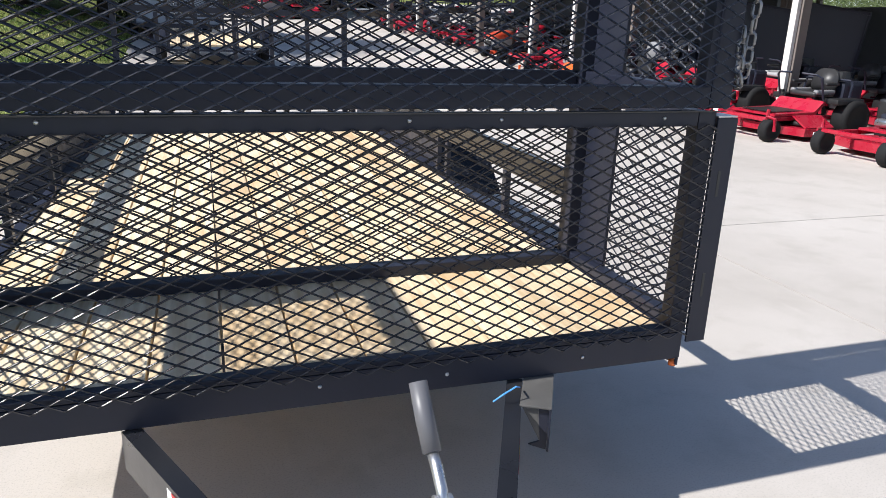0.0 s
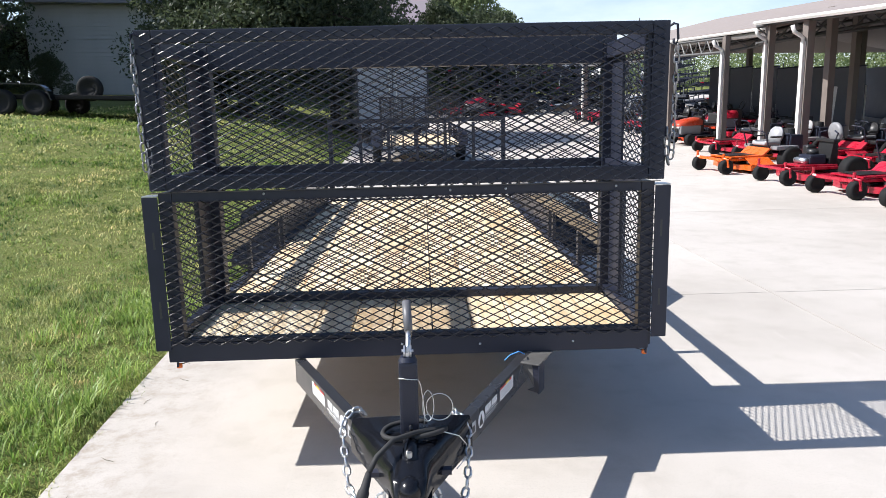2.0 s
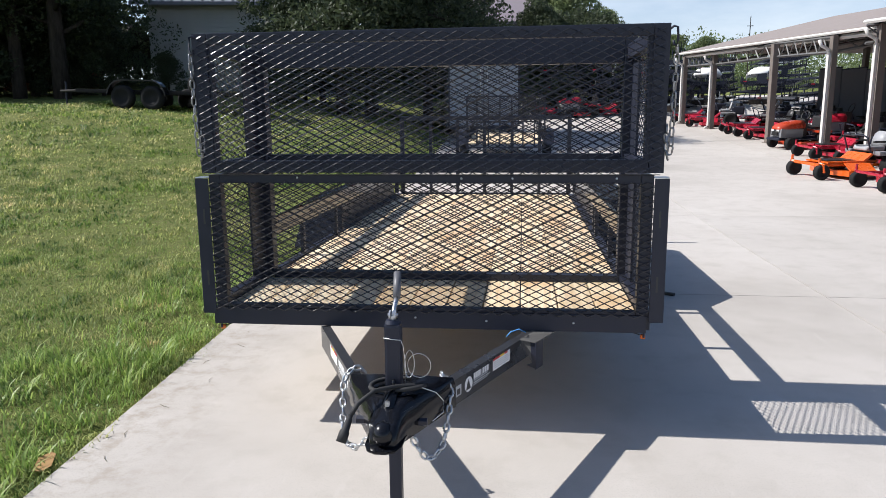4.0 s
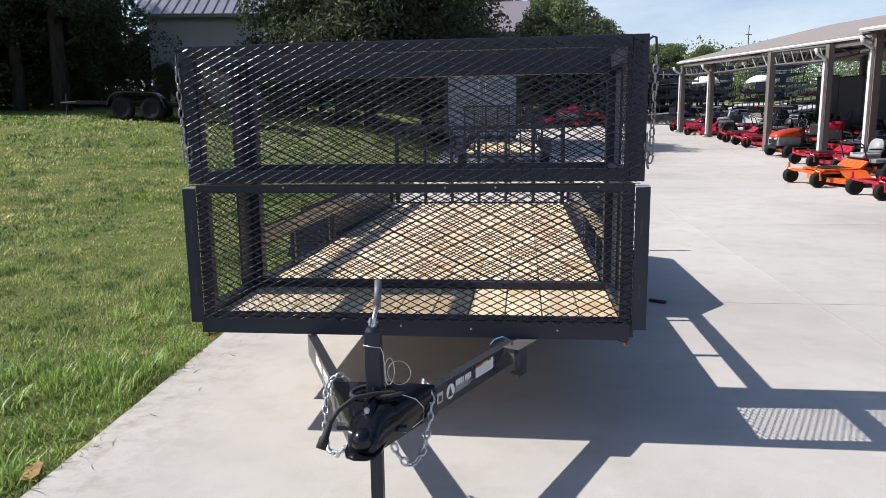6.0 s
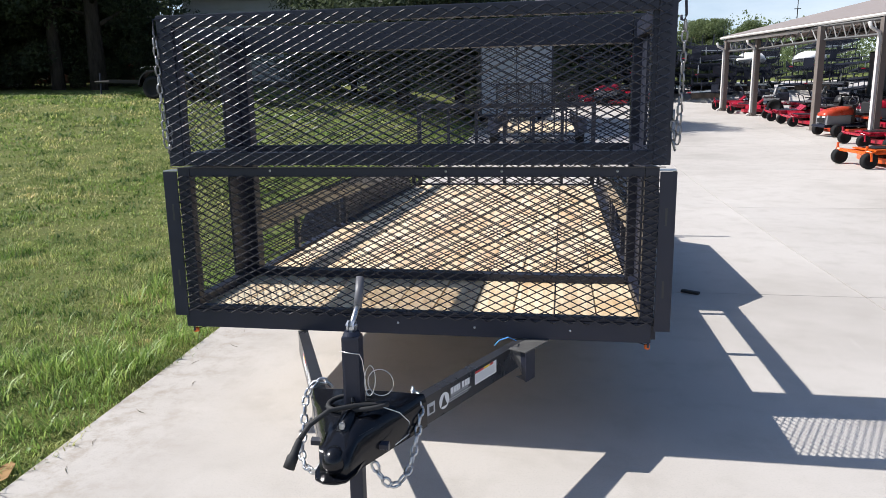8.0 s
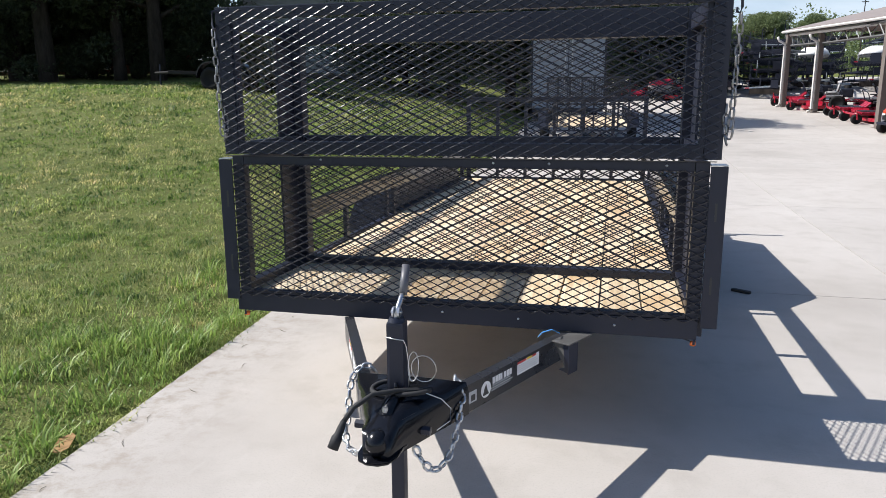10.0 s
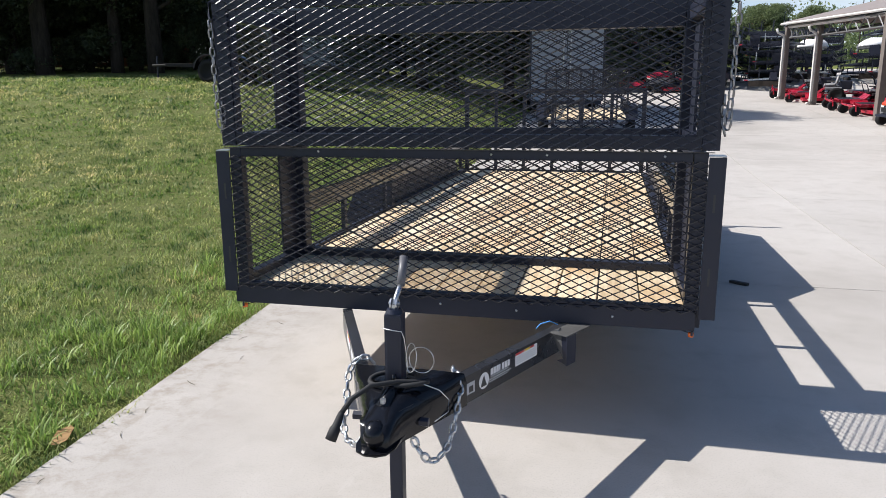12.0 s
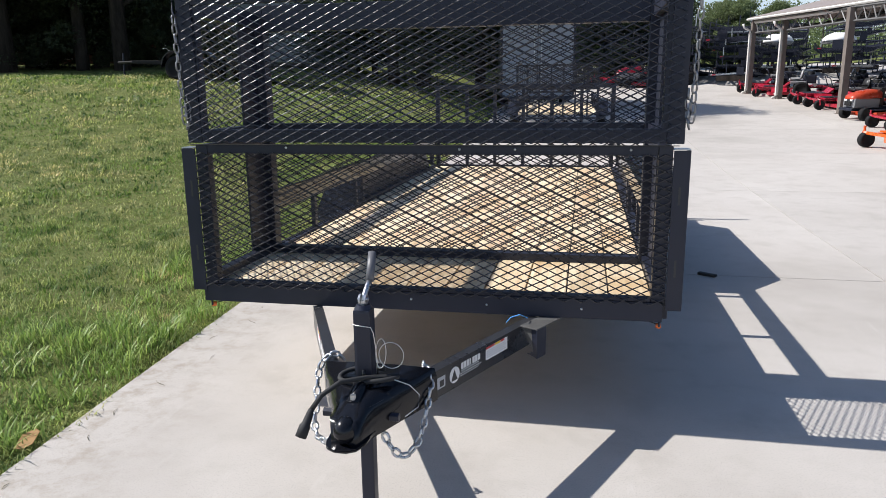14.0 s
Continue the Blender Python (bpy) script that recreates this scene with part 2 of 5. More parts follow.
M_ORANGE = paint("orange_paint", (0.68, 0.105, 0.012), 0.28, 0.05, 6)
M_TRACTOR = paint("tractor_paint", (0.44, 0.05, 0.02), 0.3, 0.05, 6)
M_GREY_PLASTIC = mat("grey_plastic", (0.20, 0.20, 0.21), 0.5)
M_GRIP = mat("grip_sleeve", (0.11, 0.11, 0.12), 0.45)
M_SEAT = mat("black_vinyl", (0.025, 0.025, 0.027), 0.45)
M_GREY_VINYL = mat("grey_vinyl", (0.32, 0.32, 0.33), 0.5)
M_HEADLIGHT = mat("headlight", (0.7, 0.7, 0.68), 0.15)
M_WHITE_COVER = paint("white_cover", (0.75, 0.75, 0.74), 0.5, -0.1, 3)
M_BRICK_RED = paint("red_brown_siding", (0.16, 0.055, 0.035), 0.7, 0.04, 3)
M_DULL_STEEL = paint("dull_steel", (0.06, 0.055, 0.052), 0.55, 0.05, 12)
M_TINTED = mat("tinted_sheet", (0.05, 0.055, 0.07), 0.22)
M_LIT_STEEL = paint("lit_steel", (0.085, 0.083, 0.08), 0.5, 0.05, 14)
M_RIM = mat("grey_rim", (0.45, 0.45, 0.46), 0.4, 0.6)
M_CLIPPING = mat("dry_clipping", (0.10, 0.09, 0.05), 0.8)
M_BROWN_LEAF = mat("dry_leaf", (0.30, 0.17, 0.06), 0.8)


# ---- mesh helpers ----
def done(name, bm, material, parent=None, label="", smooth=False):
    """Link a bmesh as one mesh object, under parent if given."""
    bmesh.ops.recalc_face_normals(bm, faces=bm.faces[:])
    me = bpy.data.meshes.new(name)
    bm.to_mesh(me)
    bm.free()
    me.materials.append(material)
    if smooth:
        me.polygons.foreach_set("use_smooth", [True] * len(me.polygons))
    ob = new(name, me)
    ob.parent = parent
    return tagged(ob, label)


def part(name, bm, material, parent, label="", smooth=False):
    return done(name, bm, material, parent, label, smooth)


def raw_mesh(name, verts, faces, material, parent=None, smooth=False):
    me = bpy.data.meshes.new(name)
    me.from_pydata(verts, [], faces)
    me.materials.append(material)
    if smooth:
        me.polygons.foreach_set("use_smooth", [True] * len(me.polygons))
    ob = new(name, me)
    ob.parent = parent
    return ob


def same_mesh(name, ob, parent, m):
    """Another object on the mesh of ob, at the pose m under parent."""
    o = new(name, ob.data)
    o.parent = parent
    o.matrix_basis = m
    return o


def thing(name, m, label, category, group="", kind=""):
    e = new(name)
    e.matrix_basis = m
    return tagged(e, label, category, group, kind)


def bx(bm, x0, x1, y0, y1, z0, z1, bevel=0.0, m=None):
    r = bmesh.ops.create_cube(bm, size=1.0)
    vs = r["verts"]
    for v in vs:
        v.co = Vector(((x0 + x1) / 2 + v.co.x * (x1 - x0), (y0 + y1) / 2 + v.co.y * (y1 - y0), (z0 + z1) / 2 + v.co.z * (z1 - z0)))
    if bevel:
        es = list({e for v in vs for e in v.link_edges})
        g = bmesh.ops.bevel(bm, geom=es, offset=bevel, segments=2, affect="EDGES", profile=0.7)
        vs = list({v for f in g["faces"] for v in f.verts} | {v for v in vs if v.is_valid})
    if m is not None:
        bmesh.ops.transform(bm, matrix=m, verts=vs)
    return bm


def box(x0, x1, y0, y1, z0, z1, bevel=0.0, m=None):
    return bx(bmesh.new(), x0, x1, y0, y1, z0, z1, bevel, m)


def along(p0, p1):
    """A pose at p0 whose z axis points to p1."""
    d = Vector(p1) - Vector(p0)
    return Matrix.Translation(p0) @ d.to_track_quat("Z", "Y").to_matrix().to_4x4()


def cyl(bm, p0, p1, r0, r1=None, seg=16, caps=True):
    r1 = r0 if r1 is None else r1
    n = (Vector(p1) - Vector(p0)).length
    m = along(p0, p1) @ Matrix.Translation((0, 0, n / 2))
    bmesh.ops.create_cone(bm, cap_ends=caps, segments=seg, radius1=r0, radius2=r1, depth=n, matrix=m)
    return bm


def sweep(bm, pts, r, seg=8, closed=False):
    """A round bar along points; r is a number or one per point."""
    pts = [Vector(p) for p in pts]
    n = len(pts)
    rr = r if isinstance(r, (list, tuple)) else [r] * n
    rings = []
    up = Vector((0, 0, 1))
    for i, p in enumerate(pts):
        a = pts[(i - 1) % n] if (closed or i) else p
        b = pts[(i + 1) % n] if (closed or i < n - 1) else p
        d = (b - a).normalized()
        ref = up if abs(d.dot(up)) < 0.95 else Vector((1, 0, 0))
        u = d.cross(ref).normalized()
        v = u.cross(d)
        rings.append([bm.verts.new(p + rr[i] * (math.cos(2 * math.pi * k / seg) * u + math.sin(2 * math.pi * k / seg) * v)) for k in range(seg)])
    for i in range(n if closed else n - 1):
        A, B = rings[i], rings[(i + 1) % n]
        for k in range(seg):
            bm.faces.new((A[k], A[(k + 1) % seg], B[(k + 1) % seg], B[k]))
    if not closed:
        bm.faces.new(rings[0][::-1])
        bm.faces.new(rings[-1])
    return bm


def prism(bm, profile, axis, a0, a1, m=None):
    """Profile points (2D) pushed along an axis ('x', 'y' or 'z') from a0 to a1."""
    def put(p, a):
        return {"x": (a, p[0], p[1]), "y": (p[0], a, p[1]), "z": (p[0], p[1], a)}[axis]
    A = [bm.verts.new(put(p, a0)) for p in profile]
    B = [bm.verts.new(put(p, a1)) for p in profile]
    n = len(profile)
    for i in range(n):
        bm.faces.new((A[i], A[(i + 1) % n], B[(i + 1) % n], B[i]))
    bm.faces.new(A[::-1])
    bm.faces.new(B)
    if m is not None:
        bmesh.ops.transform(bm, matrix=m, verts=A + B)
    return bm


def revolve(bm, profile, seg=24, m=None):
    """Profile of (radius, height) turned round z."""
    rings = [[bm.verts.new((r * math.cos(2 * math.pi * k / seg), r * math.sin(2 * math.pi * k / seg), z)) for k in range(seg)] for r, z in profile]
    for A, B in zip(rings, rings[1:]):
        for k in range(seg):
            bm.faces.new((A[k], A[(k + 1) % seg], B[(k + 1) % seg], B[k]))
    bm.faces.new(rings[0][::-1])
    bm.faces.new(rings[-1])
    if m is not None:
        bmesh.ops.transform(bm, matrix=m, verts=[v for r in rings for v in r])
    return bm


def smoothstep(a, b, x):
    t = min(1.0, max(0.0, (x - a) / (b - a)))
    return t * t * (3 - 2 * t)


def rise(x, y):
    """Height of the ground: level by the trailer, rising behind and up the lawn."""
    x, y = np.asarray(x, float), np.asarray(y, float)
    z = np.where(y < 40, 0.0017 * np.clip(y - 5.0, 0, 35) ** 2, 2.0825 + 0.05 * (y - 40))
    t = np.clip((y - 2.5) / 15.5, 0, 1)
    up = np.clip(-1.1 - x, 0, None)
    out = z + 1.9 * t * t * (3 - 2 * t) * (1 - np.exp(-up / 5.0))
    return float(out) if out.ndim == 0 else out


# ---- ground, drive ----
def grid_sheet(name, xs, ys, drop, material, parent=None):
    nx, ny = len(xs), len(ys)
    verts = [(x, y, rise(x, y) + drop(x, y)) for y in ys for x in xs]
    faces = [(j * nx + i, j * nx + i + 1, (j + 1) * nx + i + 1, (j + 1) * nx + i) for j in range(ny - 1) for i in range(nx - 1)]
    return raw_mesh(name, verts, faces, material, parent, True)


def spaced(a, b, n):
    return [a + (b - a) * i / n for i in range(n + 1)]


def edge_x(y):
    """Where the lawn meets the concrete."""
    return -0.77 - 0.07 * max(y, -4) if y < 4 else -1.05 - 0.03 * (y - 4)


lawn_xs = [-1500, -400, -120, -60] + spaced(-40, -1.0, 60) + [-0.7, 0, 5, 15, 40, 100, 400, 1500]
lawn_ys = [-1500, -300, -60] + spaced(-14, 45, 70) + [60, 90, 200, 600, 1500]
ground = tagged(grid_sheet("ground", lawn_xs, lawn_ys, lambda x, y: -0.02 + 0.012 * noise.noise((x * 0.9, y * 0.9, 0)) if x < edge_x(y) - 0.05 else -0.14, M_LAWN), "mown green lawn with dry patches beside the concrete", "lawn", kind="structure")

drive = tagged(new("road"), "pale concrete drive with sawn joints", "drive", kind="structure")
XJ = [None, 3.8, 8.2, 12.6, 17.0, 24.0, 34.0]
YJ = [-20.2, -15.2, -10.2, -5.2, -0.25, 4.735, 9.6, 14.5, 19.5, 24.5, 29.5, 34.5, 39.5, 50, 62]
for i in range(len(XJ) - 1):
    for j in range(len(YJ) - 1):
        y0, y1 = YJ[j] + 0.004, YJ[j + 1] - 0.004
        n, k = 8, 10
        verts, faces = [], []
        for b in range(k + 1):
            y = y0 + (y1 - y0) * b / k
            xa = edge_x(y) if XJ[i] is None else XJ[i] + 0.004
            xb = XJ[i + 1] - 0.004
            for a in range(n + 1):
                x = xa + (xb - xa) * a / n
                verts.append((x, y, rise(x, y)))
        faces = [(b * (n + 1) + a, b * (n + 1) + a + 1, (b + 1) * (n + 1) + a + 1, (b + 1) * (n + 1) + a) for b in range(k) for a in range(n)]
        rim = [a for a in range(n + 1)] + [b * (n + 1) + n for b in range(1, k + 1)] + [k * (n + 1) + a for a in range(n - 1, -1, -1)] + [b * (n + 1) for b in range(k - 1, 0, -1)]
        low = len(verts)
        verts += [(verts[q][0], verts[q][1], verts[q][2] - 0.12) for q in rim]
        r = len(rim)
        faces += [(rim[q], low + q, low + (q + 1) % r, rim[(q + 1) % r]) for q in range(r)]
        raw_mesh("slab", verts, faces, M_CONCRETE, drive)


# ---- the cage trailer ----
AT = pose(0.747, 1.82, -0.033, 0, 0, 0.4)
trailer = thing("utility_trailer", AT, "black tandem utility trailer with expanded-metal front cage and pine deck", "trailer")


def expanded(name, w, h, m, parent, lwd=0.0715, swd=0.0349, wide=0.0046, thick=0.0030, tilt=-32.0, phase=(0.0, 0.0), label=""):
    """Expanded metal in the local x-z plane, 0..w by 0..h, strands tilted upwards; front is -y."""
    a, b = lwd / 2, swd / 2
    verts, faces = [], []
    ni, nj = int(w / a) + 3, int(h / b) + 3
    for i in range(-2, ni):
        for j in range(-2, nj):
            if (i + j) % 2:
                continue
            x0, z0 = (i + phase[0]) * a, (j + phase[1]) * b
            for s in (1, -1):
                dx, dz = a, s * b
                t0, t1 = 0.0, 1.0
                for p, d, lo, hi in ((x0, dx, 0.0, w), (z0, dz, 0.0, h)):
                    ta, tb = (lo - p) / d, (hi - p) / d
                    t0, t1 = max(t0, min(ta, tb)), min(t1, max(ta, tb))
                if t1 - t0 < 0.08:
                    continue
                A = Vector((x0 + dx * t0, 0, z0 + dz * t0))
                B = Vector((x0 + dx * t1, 0, z0 + dz * t1))
                d = (B - A).normalized()
                up = Vector((-d.z, 0, d.x))
                tw = random.uniform(-0.07, 0.07)
                off = len(verts)
                # flat at the knuckles, fully twisted in the middle
                for f, share in ((0.0, 0.2), (0.18, 1.0), (0.82, 1.0), (1.0, 0.2)):
                    P = A.lerp(B, f)
                    c2, s2 = math.cos(radians(tilt * share) + tw), math.sin(radians(tilt * share) + tw)
                    nrm = Vector((0, -c2, 0)) + up * s2
                    wid = up * c2 + Vector((0, s2, 0))
                    for u, v in ((1, 1), (-1, 1), (-1, -1), (1, -1)):
                        verts.append(tuple(m @ (P + wid * (u * wide / 2) + nrm * (v * thick / 2))))
                for q in (off, off + 4, off + 8):
                    faces += [(q, q + 1, q + 5, q + 4), (q + 1, q + 2, q + 6, q + 5), (q + 2, q + 3, q + 7, q + 6), (q + 3, q, q + 4, q + 7)]
    return tagged(raw_mesh(name, verts, faces, M_MESH, parent), label, kind="stuff")


def bar(name, x0, x1, y0, y1, z0, z1, parent=trailer, material=M_BLACK, bevel=0.004, m=None, label=""):
    return part(name, box(x0, x1, y0, y1, z0, z1, bevel, m), material, parent, label)


DECK = 0.645
LONG = 5.42
BACK = 0.70
SHEET = "black expanded-metal sheet"
# chassis
bar("front_beam", -1.088, 1.062, 0.0, 0.05, 0.556, DECK - 0.002)
bar("rear_beam", -1.07, 1.07, LONG - 0.05, LONG, 0.556, DECK - 0.002)
for s in (-1, 1):
    x0, x1 = sorted((s * 1.034, s * 1.088))
    bar("side_beam", x0, x1, 0.052, LONG - 0.052, 0.556, DECK + 0.012)
    # unseen low beam, added to widen the trailer's shadow on the concrete
    x0, x1 = sorted((s * 1.02, s * 1.075))
    bar("lower_beam", x0, x1, 0.42, LONG - 0.4, 0.452, 0.554)
for k in range(9):
    bar("cross_member", -1.03, 1.03, 0.3 + k * 0.58, 0.35 + k * 0.58, 0.53, 0.605)

# lower front panel: inner posts, outer angles with bolt slots, rails, sheet
for s in (-1, 1):
    x0, x1 = sorted((s * 1.012, s * 1.069))
    bar("front_post", x0, x1, 0.0, 0.05, DECK, 1.312)
    bm = bmesh.new()
    x0, x1 = sorted((s * 1.071, s * 1.138))
    bx(bm, x0, x1, -0.008, -0.001, 0.612, 1.295, 0.0015)
    x0, x1 = sorted((s * 1.131, s * 1.138))
    bx(bm, x0, x1, 0.0, 0.075, 0.612, 1.295, 0.0015)
    angle = part("post_angle", bm, M_BLACK, trailer)
    for z in (0.76, 1.07):
        part("slot", box(*sorted((s * 1.097, s * 1.106)), -0.0088, -0.0078, z, z + 0.075), M_DARK_PRINT, angle)
    x0, x1 = sorted((s * 1.072, s * 1.137))
    part("angle_cap", box(x0, x1, -0.006, 0.07, 1.2965, 1.301, 0.001), M_ZINC, trailer, "bare bright steel end")
bar("lower_top_rail", -1.010, 1.010, 0.0, 0.05, 1.272, 1.312)
bar("lower_bottom_rail", -1.010, 1.010, 0.0, 0.04, DECK, DECK + 0.018)
bar("hinge_strip", -1.09, 1.09, -0.013, 0.0, 1.3125, 1.3155, bevel=0.0, material=M_DULL_STEEL, label="thin bare hinge edge")
expanded("front_mesh", 2.14, 0.645, pose(-1.07, -0.0115, DECK - 0.012), trailer, tilt=-34.0, label=SHEET)

# side returns and rear frame of the cage
for s in (-1, 1):
    x0, x1 = sorted((s * 1.006, s * 1.072))
    bar("cage_post", x0, x1, BACK - 0.03, BACK + 0.045, DECK + 0.0125, 1.998)
    x0, x1 = sorted((s * 1.074, s * 1.138))
    bar("cage_angle", x0, x1, BACK - 0.034, BACK + 0.045, 0.612, 1.30)
    x0, x1 = sorted((s * 1.050, s * 1.0625))
    bar("side_plate", x0, x1, 0.475, BACK - 0.033, DECK + 0.052, 1.880, bevel=0.002)
    x0, x1 = sorted((s * 1.02, s * 1.068))
    bar("side_post", x0, x1, 0.002, 0.05, 1.378, 1.957)
    bar("side_rail_bottom", x0, x1, 0.052, BACK - 0.032, DECK + 0.014, DECK + 0.05)
    bar("side_rail_middle", x0, x1, 0.052, BACK - 0.032, 1.272, 1.312)
    bar("side_rail_upper", x0, x1, 0.052, BACK - 0.032, 1.335, 1.376)
    bar("side_rail_top", x0, x1, 0.052, BACK - 0.032, 1.882, 1.957)
    expanded("side_mesh", 0.62, 0.60, pose(s * 1.0655, 0.05, 0.69, 0, 0, 90), trailer, label=SHEET)
    expanded("side_mesh", 0.62, 0.55, pose(s * 1.0655, 0.05, 1.368, 0, 0, 90), trailer, label=SHEET)
bar("cage_bottom_rail", -1.004, 1.004, BACK - 0.03, BACK + 0.04, DECK + 0.002, DECK + 0.042)
bar("cage_middle_rail", -1.004, 1.004, BACK, BACK + 0.04, 1.272, 1.376)
bar("cage_top_rail", -1.004, 1.004, BACK - 0.03, BACK + 0.04, 1.862, 1.998)
expanded("cage_mesh", 2.04, 0.63, pose(-1.02, BACK + 0.046, DECK + 0.04), trailer, phase=(0.6, 0.3), label=SHEET)
expanded("cage_mesh", 2.04, 0.56, pose(-1.02, BACK + 0.046, 1.36), trailer, phase=(0.6, 0.3), label=SHEET)

# upper front gate, held upright by its chains
GM = pose(0.004, 0.0, 1.321, 1.2)
gate_up = new("front_gate")
gate_up.parent, gate_up.matrix_basis = trailer, GM
tagged(gate_up, "upper front gate leaning forward")
for s in (-1, 1):
    x0, x1 = sorted((s * 1.036, s * 1.106))
    bar("gate_post", x0, x1, 0.0, 0.045, 0.0, 0.66, gate_up)
bar("gate_rail", -1.034, 1.034, 0.0, 0.045, 0.002, 0.06, gate_up)
bar("gate_rail", -1.034, 1.034, 0.0, 0.045, 0.608, 0.66, gate_up)
expanded("gate_mesh", 2.17, 0.645, pose(-1.085, -0.038, 0.004, -3.0), gate_up, wide=0.0038, tilt=29.0, label=SHEET)

# low side rails, stakes, fenders, wheels
for s in (-1, 1):
    x0, x1 = sorted((s * 1.035, s * 1.062))
    bar("top_rail", x0, x1, BACK + 0.047, LONG - 0.062, 0.875, 0.992, material=M_BLACK_GLOSS)
    for y in (1.36, 2.24):
        bar("stake", x0, x1, y, y + 0.045, DECK + 0.0135, 0.873)
    bar("fender_brace", x0, x1, 2.42, 2.47, DECK + 0.0135, 0.873)
    part("fender_wall", prism(bmesh.new(), [(2.55, 0.66), (2.62, 0.874), (4.98, 0.874), (5.2, 0.66), (5.2, 0.44), (2.55, 0.44)], "x", *sorted((s * 1.0895, s * 1.0985))), M_BLACK, trailer)
    bm = bmesh.new()
    x0, x1 = sorted((s * 1.10, s * 1.44))
    outer = [(2.36, 0.52), (2.80, 0.88), (4.93, 0.88), (5.22, 0.50)]
    prism(bm, outer + [(5.21, 0.49), (4.925, 0.87), (2.805, 0.87), (2.37, 0.51)], "x", x0, x1)
    prism(bm, [(2.37, 0.525), (2.805, 0.876), (4.93, 0.876), (5.2, 0.52), (5.1, 0.5), (4.88, 0.80), (2.87, 0.80), (2.5, 0.5)], "x", *sorted((s * 1.436, s * 1.443)))
    fender = part("fender", bm, M_BLACK_GLOSS, trailer, "gloss black tread-plate fender")
    # raised tread bars on the front face and the top
    bm = bmesh.new()
    for i in range(7):
        for j in range(9):
            m = pose(s * (1.125 + i * 0.047), 2.39 + j * 0.0485, 0.546 + j * 0.0397, 39.3, 0, 0) @ pose(0, 0, 0, 0, 0, 45 if (i + j) % 2 else -45)
            prism(bm, [(-0.005, -0.001), (0.005, -0.001), (0.0, 0.0035)], "x", -0.014, 0.014, m)
        for j in range(42):
            m = pose(s * (1.125 + i * 0.047), 2.83 + j * 0.05, 0.881, 0, 0, 45 if (i + j) % 2 else -45)
            prism(bm, [(-0.005, -0.001), (0.005, -0.001), (0.0, 0.0035)], "x", -0.014, 0.014, m)
    tagged(part("tread", bm, M_TREAD, fender), kind="stuff")
    for y in (3.42, 4.32):
        w = part("wheel", revolve(bmesh.new(), [(0.19, -0.08), (0.20, -0.095), (0.30, -0.10), (0.335, -0.075), (0.345, -0.03), (0.345, 0.03), (0.335, 0.075), (0.30, 0.10), (0.20, 0.095), (0.19, 0.08)], 32, pose(s * 1.255, y, 0.378, 0, 90, 0)), M_TYRE, trailer, "black rubber tyre", True)
        part("rim", revolve(bmesh.new(), [(0.19, -0.07), (0.185, 0.02), (0.09, 0.05), (0.05, 0.09), (0.02, 0.09)], 24, pose(s * 1.255, y, 0.378, 0, 90 * s, 0)), M_WHITE_COVER, w, "white steel rim", True)
    x0, x1 = sorted((s * 1.0, s * 1.05))
    bar("ramp_post", x0, x1, LONG + 0.01, LONG + 0.05, 0.62, 1.60)
    x0, x1 = sorted((s * 1.075, s * 1.115))
    bar("rear_stake", x0, x1, LONG - 0.06, LONG - 0.004, DECK + 0.0135, 1.02)
for y in (3.42, 4.32):
    part("axle", cyl(bmesh.new(), (-1.14, y, 0.378), (1.14, y, 0.378), 0.035), M_BLACK, trailer)
for k in range(5):
    bar("ramp_bar", -0.69 + k * 0.335, -0.652 + k * 0.335, LONG + 0.012, LONG + 0.048, 0.66, 1.545)
bar("ramp_rail", -0.998, 0.998, LONG + 0.01, LONG + 0.05, 1.548, 1.60)
bar("ramp_rail", -0.998, 0.998, LONG + 0.01, LONG + 0.05, 0.62, 0.658)

# tie-down rings under the side beams
for s in (-1, 1):
    ring = part("tie_ring", sweep(bmesh.new(), [(s * 1.096, 0.99 + 0.032 * math.cos(2 * math.pi * k / 20), 0.574 + 0.032 * math.sin(2 * math.pi * k / 20)) for k in range(20)], 0.006, 6, True), M_BLACK, trailer, "", True)
    part("ring_lug", box(*sorted((s * 1.0885, s * 1.106)), 0.975, 1.005, 0.596, 0.622, 0.003), M_BLACK, ring)
# amber side markers below the front corners
for s in (-1, 1):
    lamp = part("side_marker", cyl(bmesh.new(), (s * 1.05, 0.015, 0.527), (s * 1.05, 0.015, 0.545), 0.012, 0.012, 14), M_AMBER, trailer, "amber marker lens", True)
    part("wire", sweep(bmesh.new(), [(s * 1.05, 0.03, 0.537), (s * 1.02, 0.035, 0.545), (s * 0.99, 0.03, 0.556)], 0.0025, 6), M_RUBBER, lamp)
    part("bolt", cyl(bmesh.new(), (s * 1.052, 0.0, 0.535), (s * 1.052, 0.0, 0.556), 0.005, 0.005, 8), M_BLACK, lamp)
# small bright weld and bolt points on the front rails
for x, z in ((-0.62, 1.30), (-0.05, 0.61), (0.18, 1.296), (0.42, 1.296), (0.72, 0.60), (0.9, 1.296), (0.3, 0.6)):
    part("rivet", revolve(bmesh.new(), [(0.006, 0.0), (0.005, 0.003), (0.001, 0.0045)], 10, pose(x, 0.0, z, 90, 0, 0)), M_ZINC, trailer, "bright rivet head", True)

